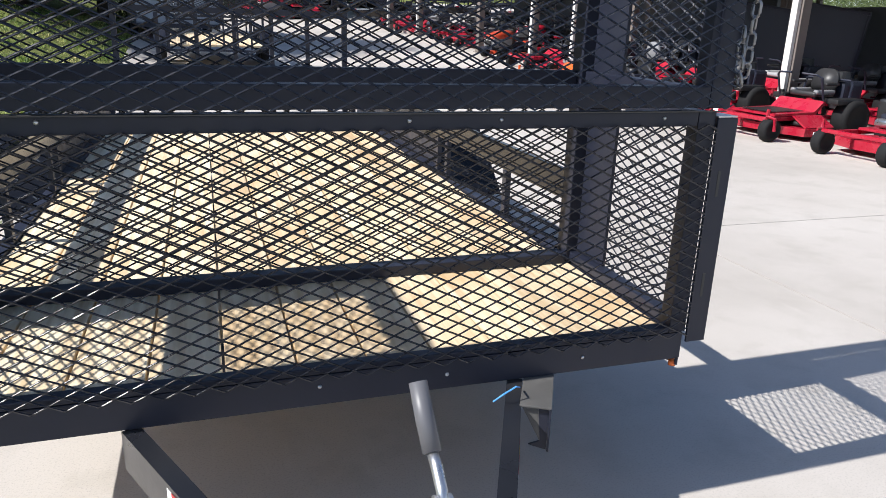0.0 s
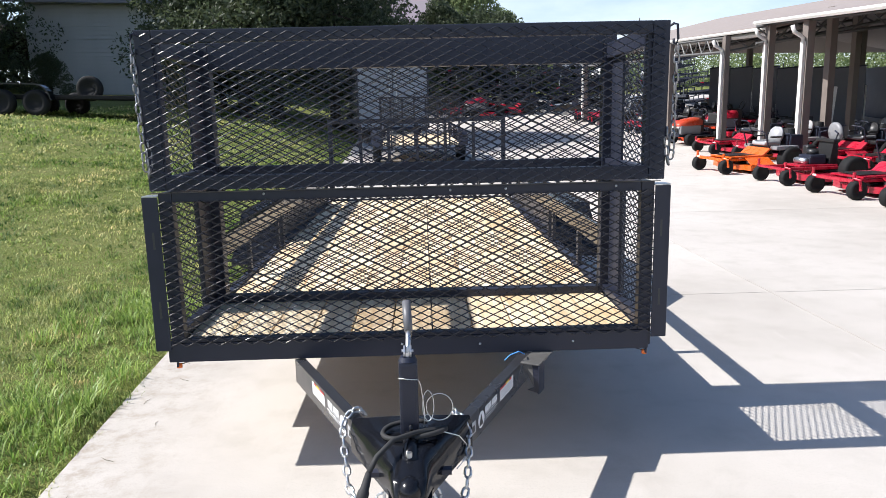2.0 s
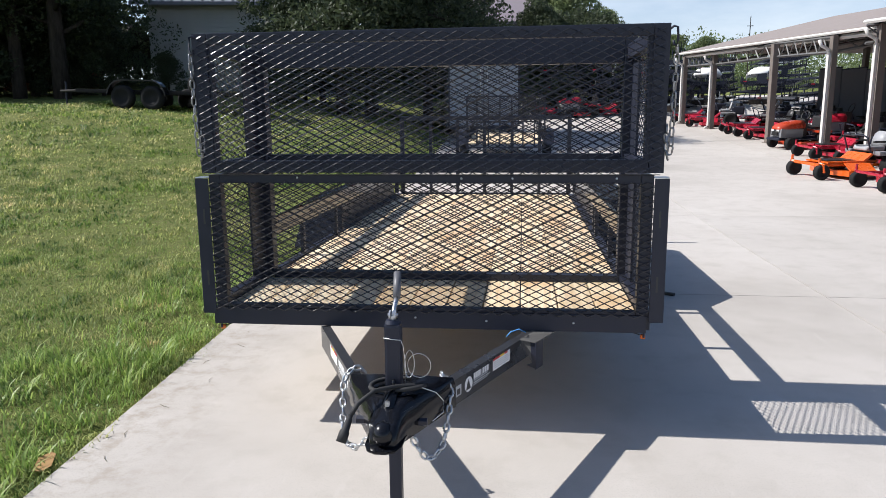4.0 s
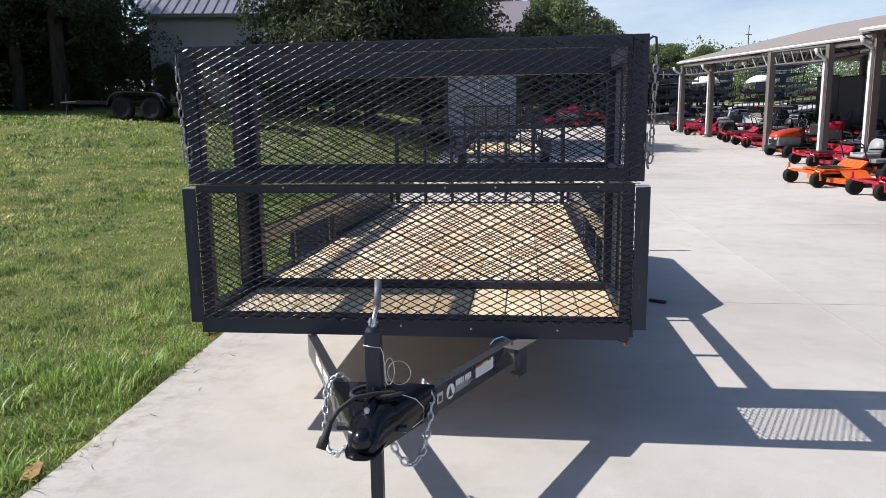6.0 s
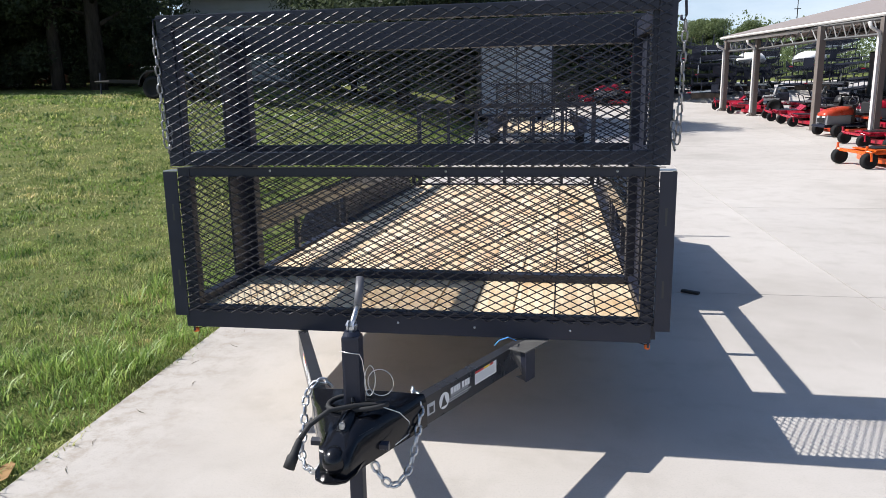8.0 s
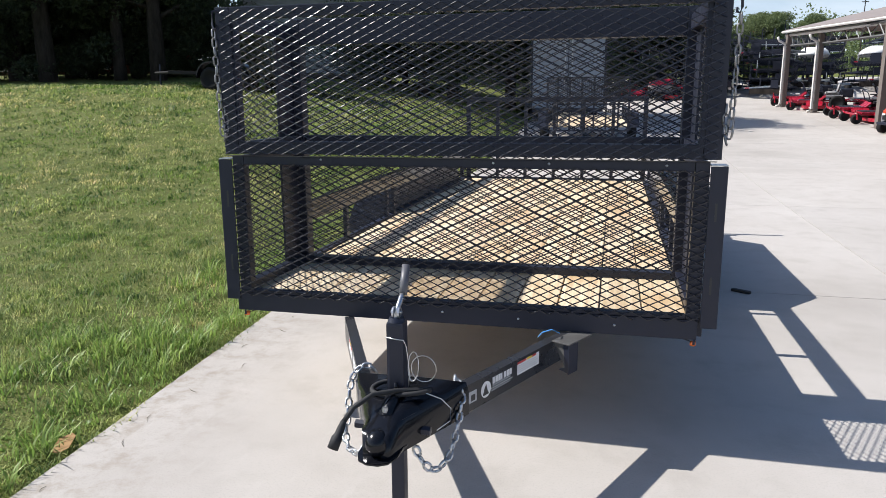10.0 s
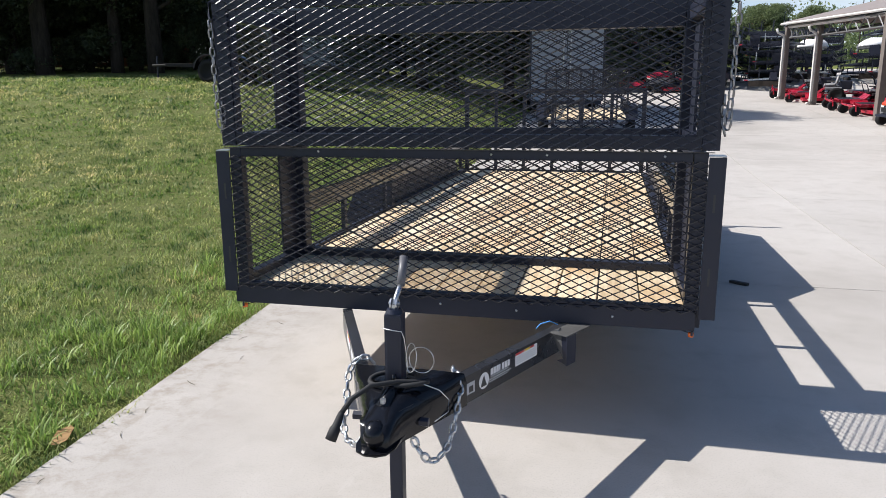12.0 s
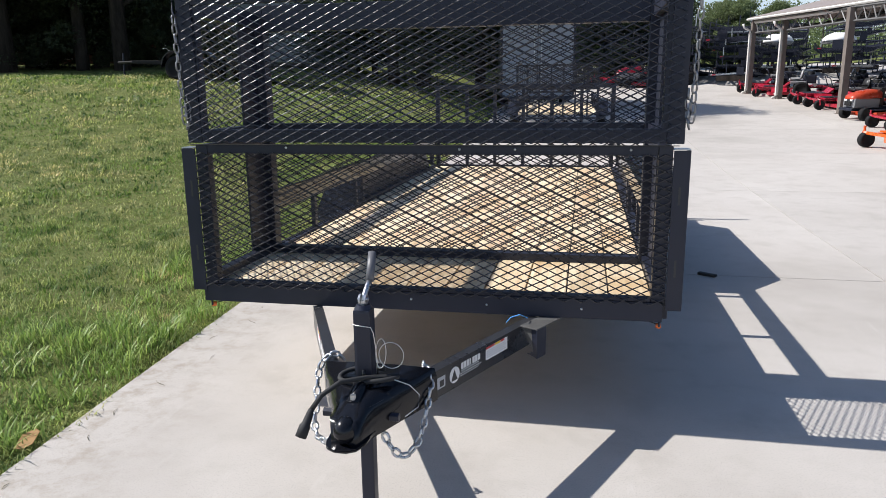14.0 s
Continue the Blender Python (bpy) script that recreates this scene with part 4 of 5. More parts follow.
def build_tree(seed, height, spread, low, per, leaf, leaf_mat=M_LEAF_SHADE):
    """A trunk with limbs and a crown of leaf clumps. Returns the two meshes."""
    r = random.Random(seed)
    rg = np.random.default_rng(seed)
    bm = bmesh.new()
    tr = 0.022 * height
    sweep(bm, [(0, 0, -0.2), (r.uniform(-.1, .1), r.uniform(-.1, .1), height * 0.3), (r.uniform(-.3, .3), r.uniform(-.3, .3), height * 0.62), (r.uniform(-.4, .4), r.uniform(-.4, .4), height * 0.9)], [tr * 1.3, tr, tr * 0.65, tr * 0.2], 10)
    cs, rs = [], []
    limbs = 20
    for k in range(limbs):
        t = k / (limbs - 1)
        z0 = height * (low + (0.92 - low) * t)
        a = k * 2.4 + r.uniform(-0.4, 0.4)
        reach = spread * (0.55 + 0.45 * math.sin(math.pi * min(1, 0.25 + t * 0.75))) * r.uniform(0.7, 1.1) * (1.0 - 0.45 * t)
        p0 = Vector((0, 0, z0))
        p2 = Vector((math.cos(a) * reach, math.sin(a) * reach, z0 + reach * r.uniform(-0.05, 0.35)))
        p1 = p0.lerp(p2, 0.5) + Vector((0, 0, 0.15 * reach))
        sweep(bm, [p0, p1, p2], [tr * 0.4 * (1 - t * 0.6), tr * 0.25 * (1 - t * 0.6), tr * 0.08], 6)
        for q in (0.45, 0.75, 1.0):
            c = p0.lerp(p1, q * 2) if q < 0.5 else p1.lerp(p2, q * 2 - 1)
            cs.append(tuple(c + Vector((r.uniform(-.3, .3), r.uniform(-.3, .3), r.uniform(-.2, .3)))))
            rs.append(spread * r.uniform(0.2, 0.34))
    trunk = bpy.data.meshes.new("trunk")
    bm.to_mesh(trunk)
    bm.free()
    trunk.materials.append(M_BARK)
    trunk.polygons.foreach_set("use_smooth", [True] * len(trunk.polygons))
    V, Q = leaf_cloud(rg, cs, rs, per, leaf)
    return trunk, quad_mesh("crown", V, Q, leaf_mat)


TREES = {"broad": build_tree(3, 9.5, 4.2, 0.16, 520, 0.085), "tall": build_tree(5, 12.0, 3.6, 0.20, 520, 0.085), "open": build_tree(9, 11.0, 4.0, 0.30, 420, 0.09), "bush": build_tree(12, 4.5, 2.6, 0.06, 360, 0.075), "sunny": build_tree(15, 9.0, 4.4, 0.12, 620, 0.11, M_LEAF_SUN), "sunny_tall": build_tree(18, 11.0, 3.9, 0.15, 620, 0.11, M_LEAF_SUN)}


def tree(kind, x, y, turn, scale, label, z=None):
    e = thing("tree", Matrix.Translation((x, y, rise(x, y) if z is None else z)) @ pose(0, 0, 0, 0, 0, turn) @ Matrix.Scale(scale, 4), label, "tree", "trees round the lawn")
    for nm, me in zip(("trunk", "crown"), TREES[kind]):
        o = new(nm, me)
        o.parent = e
    return e


DARK = "dark green broadleaf tree in shade behind the lawn"
# trees beyond x = -26.5 are unseen, added to shade the lawn
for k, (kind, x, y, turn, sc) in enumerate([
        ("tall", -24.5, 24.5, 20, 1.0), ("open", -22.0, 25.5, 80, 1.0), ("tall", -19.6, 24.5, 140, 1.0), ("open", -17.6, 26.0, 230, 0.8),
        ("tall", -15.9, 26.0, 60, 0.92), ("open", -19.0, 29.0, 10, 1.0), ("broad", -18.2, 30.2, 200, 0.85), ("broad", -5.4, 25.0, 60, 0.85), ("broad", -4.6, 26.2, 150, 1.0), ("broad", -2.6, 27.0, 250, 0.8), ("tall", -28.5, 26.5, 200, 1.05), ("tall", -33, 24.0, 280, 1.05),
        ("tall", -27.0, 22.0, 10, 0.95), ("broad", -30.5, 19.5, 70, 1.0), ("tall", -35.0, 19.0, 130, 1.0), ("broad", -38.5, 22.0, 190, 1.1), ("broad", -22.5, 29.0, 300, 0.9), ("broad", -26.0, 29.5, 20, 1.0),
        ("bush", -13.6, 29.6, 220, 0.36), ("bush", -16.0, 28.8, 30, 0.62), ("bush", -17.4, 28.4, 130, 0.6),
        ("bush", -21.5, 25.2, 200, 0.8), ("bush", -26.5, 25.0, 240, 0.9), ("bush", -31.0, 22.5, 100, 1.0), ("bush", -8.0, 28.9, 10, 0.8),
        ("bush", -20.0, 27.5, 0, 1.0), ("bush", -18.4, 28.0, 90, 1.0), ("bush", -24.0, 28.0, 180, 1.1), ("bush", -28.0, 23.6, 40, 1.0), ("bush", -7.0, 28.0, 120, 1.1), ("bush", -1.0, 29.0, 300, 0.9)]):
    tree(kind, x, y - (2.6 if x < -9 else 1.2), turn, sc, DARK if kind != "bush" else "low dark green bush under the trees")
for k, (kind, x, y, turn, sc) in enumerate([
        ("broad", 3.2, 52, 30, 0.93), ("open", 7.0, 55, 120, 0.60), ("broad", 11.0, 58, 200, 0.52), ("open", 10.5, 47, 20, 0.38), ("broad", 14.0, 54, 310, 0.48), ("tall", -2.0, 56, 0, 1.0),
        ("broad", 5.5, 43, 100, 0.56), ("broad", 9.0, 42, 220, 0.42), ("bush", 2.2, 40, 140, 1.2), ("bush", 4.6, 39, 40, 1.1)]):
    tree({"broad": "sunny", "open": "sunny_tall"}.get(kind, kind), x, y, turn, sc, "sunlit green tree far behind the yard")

# woods closing the view behind the trees
rg = np.random.default_rng(21)
cx = rg.uniform(-60, -1.5, 900)
cy = 33 + rg.uniform(0, 8, 900) + 0.1 * (cx + 30)
cy = np.where((cx > -20.5) & (cx < -8.0), cy + 9.0, cy)
cz = rise(cx, cy) + rg.uniform(0, 9, len(cx))
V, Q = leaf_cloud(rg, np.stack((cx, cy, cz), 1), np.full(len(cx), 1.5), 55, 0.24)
tagged(new("woods", quad_mesh("woods", V, Q, M_LEAF_SHADE)), "dense dark woods behind the lawn", "woods", kind="stuff")
# far woods: haze lies in the dulled sunny leaf colour
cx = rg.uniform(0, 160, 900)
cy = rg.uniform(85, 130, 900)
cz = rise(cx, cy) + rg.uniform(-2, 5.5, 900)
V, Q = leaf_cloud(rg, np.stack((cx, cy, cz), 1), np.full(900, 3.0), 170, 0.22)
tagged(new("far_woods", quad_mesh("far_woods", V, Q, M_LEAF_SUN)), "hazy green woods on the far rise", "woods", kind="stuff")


# ---- other trailers ----
def wheel_parts(parent, x, y, z, r, w, rim_mat=M_RIM, name="wheel", axis="x"):
    """A tyre with its rim under a thing; the axle lies along x or y."""
    q = pose(x, y, z, 0, 90, 0) if axis == "x" else pose(x, y, z, 90, 0, 0)
    t = part(name, revolve(bmesh.new(), [(r * 0.55, -w * 0.42), (r * 0.6, -w * 0.5), (r * 0.88, -w * 0.5), (r * 0.98, -w * 0.36), (r, 0), (r * 0.98, w * 0.36), (r * 0.88, w * 0.5), (r * 0.6, w * 0.5), (r * 0.55, w * 0.42)], 24, q), M_TYRE, parent, "black rubber tyre", True)
    part("rim", revolve(bmesh.new(), [(r * 0.54, -w * 0.3), (r * 0.5, w * 0.1), (r * 0.2, w * 0.3), (r * 0.05, w * 0.3)], 16, q), rim_mat, t, "", True)
    part("rim", revolve(bmesh.new(), [(r * 0.54, w * 0.32), (r * 0.45, -w * 0.05), (r * 0.1, -w * 0.1)], 16, q), rim_mat, t, "", True)
    return t


def flat_trailer(m, label, long=4.9, half=1.05, gate=1.25, deck_mat=M_PINE, rim_mat=M_WHITE_COVER):
    """A plain black utility trailer, its ramp gate at the near (-y) end."""
    e = thing("flat_trailer", m, label, "trailer", "trailers parked behind")
    for s in (-1, 1):
        x0, x1 = sorted((s * half, s * (half - 0.05)))
        part("side_beam", box(x0, x1, 0, long, 0.52, 0.64, 0.004), M_BLACK, e)
        part("top_rail", box(x0, x1, 0.02, long, 0.95, 1.0, 0.004), M_BLACK, e)
        for k in range(5):
            part("stake", box(x0 + 0.004, x1 - 0.004, 0.02 + k * (long - 0.08) / 4, 0.06 + k * (long - 0.08) / 4, 0.64, 0.95, 0.003), M_BLACK, e)
        bm = bmesh.new()
        x0, x1 = sorted((s * (half + 0.03), s * (half + 0.30)))
        prism(bm, [(long * 0.28, 0.5), (long * 0.33, 0.86), (long * 0.66, 0.86), (long * 0.71, 0.5), (long * 0.70, 0.5), (long * 0.65, 0.85), (long * 0.34, 0.85), (long * 0.29, 0.5)], "x", x0, x1)
        part("fender", bm, M_BLACK, e)
        for f in (0.42, 0.58):
            wheel_parts(e, s * (half + 0.16), long * f, 0.345, 0.345, 0.2, rim_mat)
        part("ramp_post", box(*sorted((s * (half - 0.07), s * (half - 0.02))), -0.05, -0.01, 0.5, 0.6 + gate, 0.004), M_BLACK, e)
    for k in range(6):
        x = -half + 0.30 + k * (2 * half - 0.6) / 5
        part("ramp_bar", box(x - 0.02, x + 0.02, -0.05, -0.012, 0.55, 0.6 + gate, 0.003), M_BLACK, e)
    for z in (0.5, 0.6 + gate * 0.5, 0.56 + gate):
        part("ramp_rail", box(-half + 0.07, half - 0.07, -0.048, -0.014, z, z + 0.04, 0.003), M_BLACK, e)
    expanded("ramp_mesh", 2 * half - 0.1, gate * 0.5, pose(-half + 0.05, -0.055, 0.6 + gate * 0.5), e, lwd=0.10, swd=0.05, wide=0.011, thick=0.004, label="black expanded-metal sheet")
    for k in range(10):
        w = (2 * half - 0.1) / 10
        x = -half + 0.05 + k * w
        part("plank", box(x + 0.003, x + w - 0.003, 0.0, long, 0.60, 0.64, 0.003), deck_mat, e)
    for s in (-1, 1):
        part("tongue_beam", sweep(bmesh.new(), [(s * 0.6, long, 0.55), (s * 0.04, long + 1.2, 0.55)], 0.045, 6), M_BLACK, e)
    part("cross_bar", box(-half + 0.05, half - 0.05, long - 0.05, long, 0.95, 1.0, 0.003), M_BLACK, e)
    return e


flat_trailer(Matrix.Translation((0.65, 17.3, rise(0.65, 18.5) - 0.06)) @ pose(0, 0, 0, 2.2, 0, 2), "black utility trailer with pine deck parked behind, ramp gate up", 4.6)

# enclosed cargo trailer
cargo = thing("cargo_trailer", pose(-0.35, 24.2, rise(0, 24.2), 0, 0, 9), "pale grey enclosed cargo trailer with black trim", "trailer", "trailers parked behind")
part("body", box(-1.26, 1.26, 0, 4.2, 0.62, 3.05, 0.05), paint("cargo_skin", (0.27, 0.30, 0.345), 0.45, 0.04, 3), cargo)
for x in (-1.27, 1.22):
    part("corner_trim", box(x, x + 0.06, -0.02, 0.05, 0.6, 3.07, 0.01), M_BLACK, cargo)
part("door_seam", box(-0.012, 0.012, -0.012, 0.0, 0.65, 3.0, 0), M_BLACK, cargo)
part("sill", box(-1.22, 1.22, -0.03, 0.05, 0.5, 0.62, 0.01), M_BLACK, cargo)
for s in (-1, 1):
    part("door_bar", cyl(bmesh.new(), (s * 0.12, -0.03, 0.7), (s * 0.12, -0.03, 2.95), 0.018, 0.018, 8), M_ZINC, cargo)
    wheel_parts(cargo, s * 1.15, 2.2, 0.36, 0.36, 0.22)

# low black equipment trailer on the lawn
zt = rise(-10.2, 18.2)
lowboy = thing("equipment_trailer", pose(-9.93, 18.2, zt - 0.04, 0, 2.0, 0), "low black tandem trailer parked on the grass by the trees", "trailer")
for y in (0.0, 1.9):
    part("side_beam", box(-2.0, 4.0, y, y + 0.08, 0.46, 0.56, 0.01), M_TYRE, lowboy)
part("deck", box(-1.9, 3.9, 0.09, 1.89, 0.50, 0.55, 0.01), M_BARK, lowboy, "grey weathered plank deck")
for x in (-0.45, 0.45):
    wheel_parts(lowboy, x, -0.12, 0.345, 0.345, 0.22, M_TYRE, axis="y")
    wheel_parts(lowboy, x, 2.1, 0.345, 0.345, 0.22, M_TYRE, axis="y")
bm = bmesh.new()
arc = [(-0.90, 0.43)] + [(-0.45 + 0.44 * math.cos(radians(a)), 0.40 + 0.44 * math.sin(radians(a))) for a in range(170, 80, -15)] + [(0.45 + 0.44 * math.cos(radians(a)), 0.40 + 0.44 * math.sin(radians(a))) for a in range(95, 0, -15)] + [(0.90, 0.43)]
prism(bm, arc + [(x * 0.97, z - 0.025) for x, z in arc[::-1]], "y", -0.25, -0.01)
part("fender", bm, M_BLACK_GLOSS, lowboy)
part("tongue", sweep(bmesh.new(), [(-2.0, 0.1, 0.51), (-3.1, 0.95, 0.50)], 0.04, 6), M_TYRE, lowboy)
part("tongue", sweep(bmesh.new(), [(-2.0, 1.8, 0.51), (-3.1, 0.95, 0.50)], 0.04, 6), M_TYRE, lowboy)
part("tongue_jack", cyl(bmesh.new(), (-2.9, 0.9, 0.02), (-2.9, 0.9, 0.78), 0.03, 0.03, 10), M_BLACK, lowboy)
wheel_parts(lowboy, 1.72, 0.2, 0.74, 0.34, 0.2, M_TYRE, name="spare_wheel", axis="y")
part("spare_bracket", box(1.67, 1.77, 0.20, 0.28, 0.5, 0.74, 0.005), M_BLACK, lowboy)


# ---- houses behind the trees ----
def siding_wall(parent, x0, x1, y, z0, z1, step=0.18, material=M_SIDING):
    w = part("wall", box(x0, x1, y + 0.02, y + 0.2, z0, z1), material, parent)
    n = int((z1 - z0) / step)
    first = None
    for k in range(n):
        bm = bmesh.new()
        prism(bm, [(y + 0.018, 0.0), (y - 0.012, 0.0), (y + 0.012, step - 0.004), (y + 0.018, step - 0.004)], "x", x0, x1)
        if first is None:
            first = part("board", bm, material, w)
        else:
            bm.free()
            same_mesh("board", first, w, Matrix())
            w.children[-1].matrix_basis = pose(0, 0, 0)
        w.children[-1].matrix_basis = pose(0, 0, z0 + k * step)
    return w


house = thing("house", Matrix.Translation((-13.1, 31, -0.45)) @ pose(0, 0, 0, 0, 0, 11) @ Matrix.Translation((13.5, -31, 0)), "pale sided house with a grey metal roof behind the trees", "house", "houses")
siding_wall(house, -16.6, -8.6, 31.0, 2.6, 7.35)
part("side_wall", box(-8.6, -8.4, 31.0, 38.0, 2.6, 7.35), M_SIDING, house)
bm = bmesh.new()
prism(bm, [(30.4, 7.25), (34.6, 9.6), (38.8, 7.25), (38.8, 7.10), (34.6, 9.45), (30.4, 7.10)], "x", -17.2, -8.0)
roof = part("roof", bm, M_METAL_ROOF, house)
for k in range(21):
    x = -17.15 + k * 0.45
    part("rib", prism(bmesh.new(), [(30.38, 7.262), (34.6, 9.622), (34.6, 9.66), (30.38, 7.30)], "x", x, x + 0.03), M_METAL_ROOF, roof)
house2 = thing("house", pose(0.2, 0, -1.0), "far house with a brown-grey roof above the trees", "house", "houses")
part("wall", box(-8.0, 0.5, 45.5, 53.0, 3.3, 8.6), M_SIDING, house2)
bm = bmesh.new()
prism(bm, [(44.8, 8.45), (49.2, 11.0), (53.8, 8.45), (53.8, 8.3), (49.2, 10.85), (44.8, 8.3)], "x", -8.6, 1.1)
part("roof", bm, paint("purple_grey_roof", (0.20, 0.17, 0.19), 0.7, 0.05, 3), house2)
# red-brown cabin far under the trees
cabin = thing("cabin", pose(0.6, 0, -0.45), "red-brown board cabin in the shade of the trees", "house", "houses")
siding_wall(cabin, -33, -19.5, 30.5, 2.6, 5.2, 0.22, M_BRICK_RED)
bm = bmesh.new()
prism(bm, [(29.9, 5.1), (33.5, 6.8), (37, 5.1), (37, 4.95), (33.5, 6.65), (29.9, 4.95)], "x", -33.6, -19.0)
part("roof", bm, M_BARK, cabin)
for x in (-31, -28.2, -25.1):
    w = part("window", box(x, x + 0.9, 30.44, 30.485, 3.6, 4.6, 0.01), M_WHITE_POST, cabin, "white window frame")
    part("pane", box(x + 0.08, x + 0.82, 30.425, 30.438, 3.68, 4.52), M_GREY_PANEL, w)
for x in (-24.6, -22.0):
    b = thing("white_tub", pose(x, 26.8, rise(x, 26.8)), "white plastic tub on the grass under the trees", "tub", "tubs")
    part("shell", revolve(bmesh.new(), [(0.30, 0.0), (0.42, 0.1), (0.46, 0.55), (0.44, 0.6), (0.40, 0.56), (0.1, 0.5)], 20), M_WHITE_COVER, b, "", True)


# ---- the open sheds ----
def shed_post(x, y, h, w=0.17, spout=True, group="far shed posts"):
    b = rise(x, y)
    p = thing("shed_post", pose(x, y, b, 0, 0, 10.5), "brown steel post with a white downspout at the open shed" if spout else "plain brown steel post of the open shed", "post", group)
    part("column", box(-w / 2, w / 2, -w / 2, w / 2, 0.0, h, 0.008), M_TAUPE, p)
    part("base_plate", box(-w * 0.8, w * 0.8, -w * 0.8, w * 0.8, 0.0, 0.02, 0.003), M_TAUPE, p)
    if spout:
        bm = bmesh.new()
        bx(bm, -w / 2 - 0.085, -w / 2 - 0.005, -0.06, 0.05, 0.12, h - 0.5, 0.01)
        part("downspout", bm, M_WHITE_POST, p, "white downspout")
        part("spout_elbow", sweep(bmesh.new(), [(-w / 2 - 0.045, 0, h - 0.52), (-w / 2 - 0.05, 0, h - 0.40), (-w / 2 - 0.30, 0, h - 0.27), (-w / 2 - 0.36, 0, h - 0.12)], 0.05, 8), M_WHITE_POST, p, "white downspout elbow", True)
        part("spout_foot", sweep(bmesh.new(), [(-w / 2 - 0.045, 0, 0.14), (-w / 2 - 0.06, 0, 0.07), (-w / 2 - 0.2, 0, 0.04)], 0.045, 8), M_WHITE_POST, p, "white downspout foot", True)
    return p


def truss(name, p0, p1, depth, n, label):
    """A steel truss between two points at its upper chord."""
    p0, p1 = Vector(p0), Vector(p1)
    t = thing(name, Matrix(), label, "truss", "shed trusses")
    dn = Vector((0, 0, -depth))
    part("upper_chord", sweep(bmesh.new(), [p0, p1], 0.045, 4), M_TRUSS, t)
    part("lower_chord", sweep(bmesh.new(), [p0 + dn, p1 + dn], 0.045, 4), M_TRUSS, t)
    for k in range(n):
        a, b = p0.lerp(p1, k / n), p0.lerp(p1, (k + 0.5) / n)
        c = p0.lerp(p1, (k + 1) / n)
        part("web", sweep(bmesh.new(), [a, b + dn], 0.022, 4), M_TRUSS, t)
        part("web", sweep(bmesh.new(), [b + dn, c], 0.022, 4), M_TRUSS, t)


def roof_quad(name, corners, thick, material, label):
    bm = bmesh.new()
    A = [bm.verts.new(c) for c in corners]
    B = [bm.verts.new((c[0], c[1], c[2] - thick)) for c in corners]
    n = len(corners)
    bm.faces.new(A)
    bm.faces.new(B[::-1])
    for i in range(n):
        bm.faces.new((A[i], A[(i + 1) % n], B[(i + 1) % n], B[i]))
    return tagged(done(name, bm, material), label, "roof", kind="structure")


E1, E2 = Vector((7.90, 31.8, 4.30)), Vector((10.45, 18.9, 3.87))
R1, R2 = Vector((13.3, 29.5, 5.40)), Vector((16.0, 17.5, 5.0))
far_roof = roof_quad("shed_roof", [E1, R1, R2, E2], 0.10, M_SHINGLE, "brown shingled roof of the far open shed")
back = Vector((9.5, 2.4, -1.3))
roof_quad("shed_roof_back", [R1, R1 + back, R2 + back, R2], 0.10, M_SHINGLE, "brown shingled back slope of the far open shed")
roof_quad("shed_roof_hip", [E1, R1 + back, R1], 0.08, M_SHINGLE, "brown shingled hip of the far open shed")
n_out = (E2 - E1).cross(Vector((0, 0, 1))).normalized()
tagged(done("gutter", sweep(bmesh.new(), [E1 - n_out * -0.06 + Vector((0, 0, -0.08)), E2 - n_out * -0.06 + Vector((0, 0, -0.08))], 0.05, 6), M_WHITE_POST), "white gutter along the far shed eave", "gutter")
tagged(done("fascia", sweep(bmesh.new(), [E1 + Vector((0.1, 0, -0.2)), E2 + Vector((0.1, 0, -0.2))], 0.07, 4), M_WHITE_POST), "white fascia board under the shed eave", "fascia")
for x, y, h, sp in ((8.05, 31.5, 2.95, True), (8.75, 29.3, 3.05, True), (9.35, 23.9, 3.25, False), (9.99, 20.85, 3.35, True)):
    shed_post(x, y, h, 0.2 if not sp else 0.17, sp)
for x, y in ((15.5, 31.5), (17.0, 25.5), (18.0, 19.5)):
    shed_post(x, y, 3.9, 0.2, False)
for p0, p1 in (((8.1, 31.3, 4.07), (8.8, 29.2, 4.02)), ((8.8, 29.2, 4.0), (9.4, 23.9, 3.86)), ((9.4, 23.9, 3.86), (10.0, 20.9, 3.74)), ((8.9, 29.4, 4.06), (15.2, 31.0, 5.1)), ((9.5, 24.0, 3.9), (16.4, 24.4, 5.1)), ((10.1, 20.9, 3.76), (17.0, 19.8, 4.95))):
    truss("roof_truss", p0, p1, 0.42, 6, "dark steel roof truss of the open shed")
# dividing wall of grey sheets at the back of the far shed
for k in range(6):
    x, y = 13.0 + k * 0.35, 28.6 - k * 1.25
    o = thing("wall_panel", Matrix.Translation((x, y, rise(x, y))) @ pose(0, 0, 0, 0, 0, -74), "tall dark grey sheet panel at the back of the shed", "panel", "grey panels")
    part("sheet", box(-0.62, 0.62, -0.02, 0.02, 0.05, 2.35, 0.005), M_GREY_PANEL, o)
    part("frame", box(-0.63, 0.63, -0.03, 0.03, 0.0, 0.05, 0.004), M_BLACK, o)
    part("frame", box(-0.63, 0.63, -0.03, 0.03, 2.35, 2.40, 0.004), M_BLACK, o)

# near canopy
N1, N2 = Vector((10.29, 19.56, 4.05)), Vector((8.75, 5.0, 2.90))
roof_quad("canopy_roof", [N1, N1 + Vector((12, 1.0, 1.4)), N2 + Vector((13, 1, 2.4)), N2], 0.10, M_SHINGLE, "brown shingled roof of the near open shed")
# dark sheet added below the roof so its underside stays in shade
dn = Vector((0, 0, -0.115))
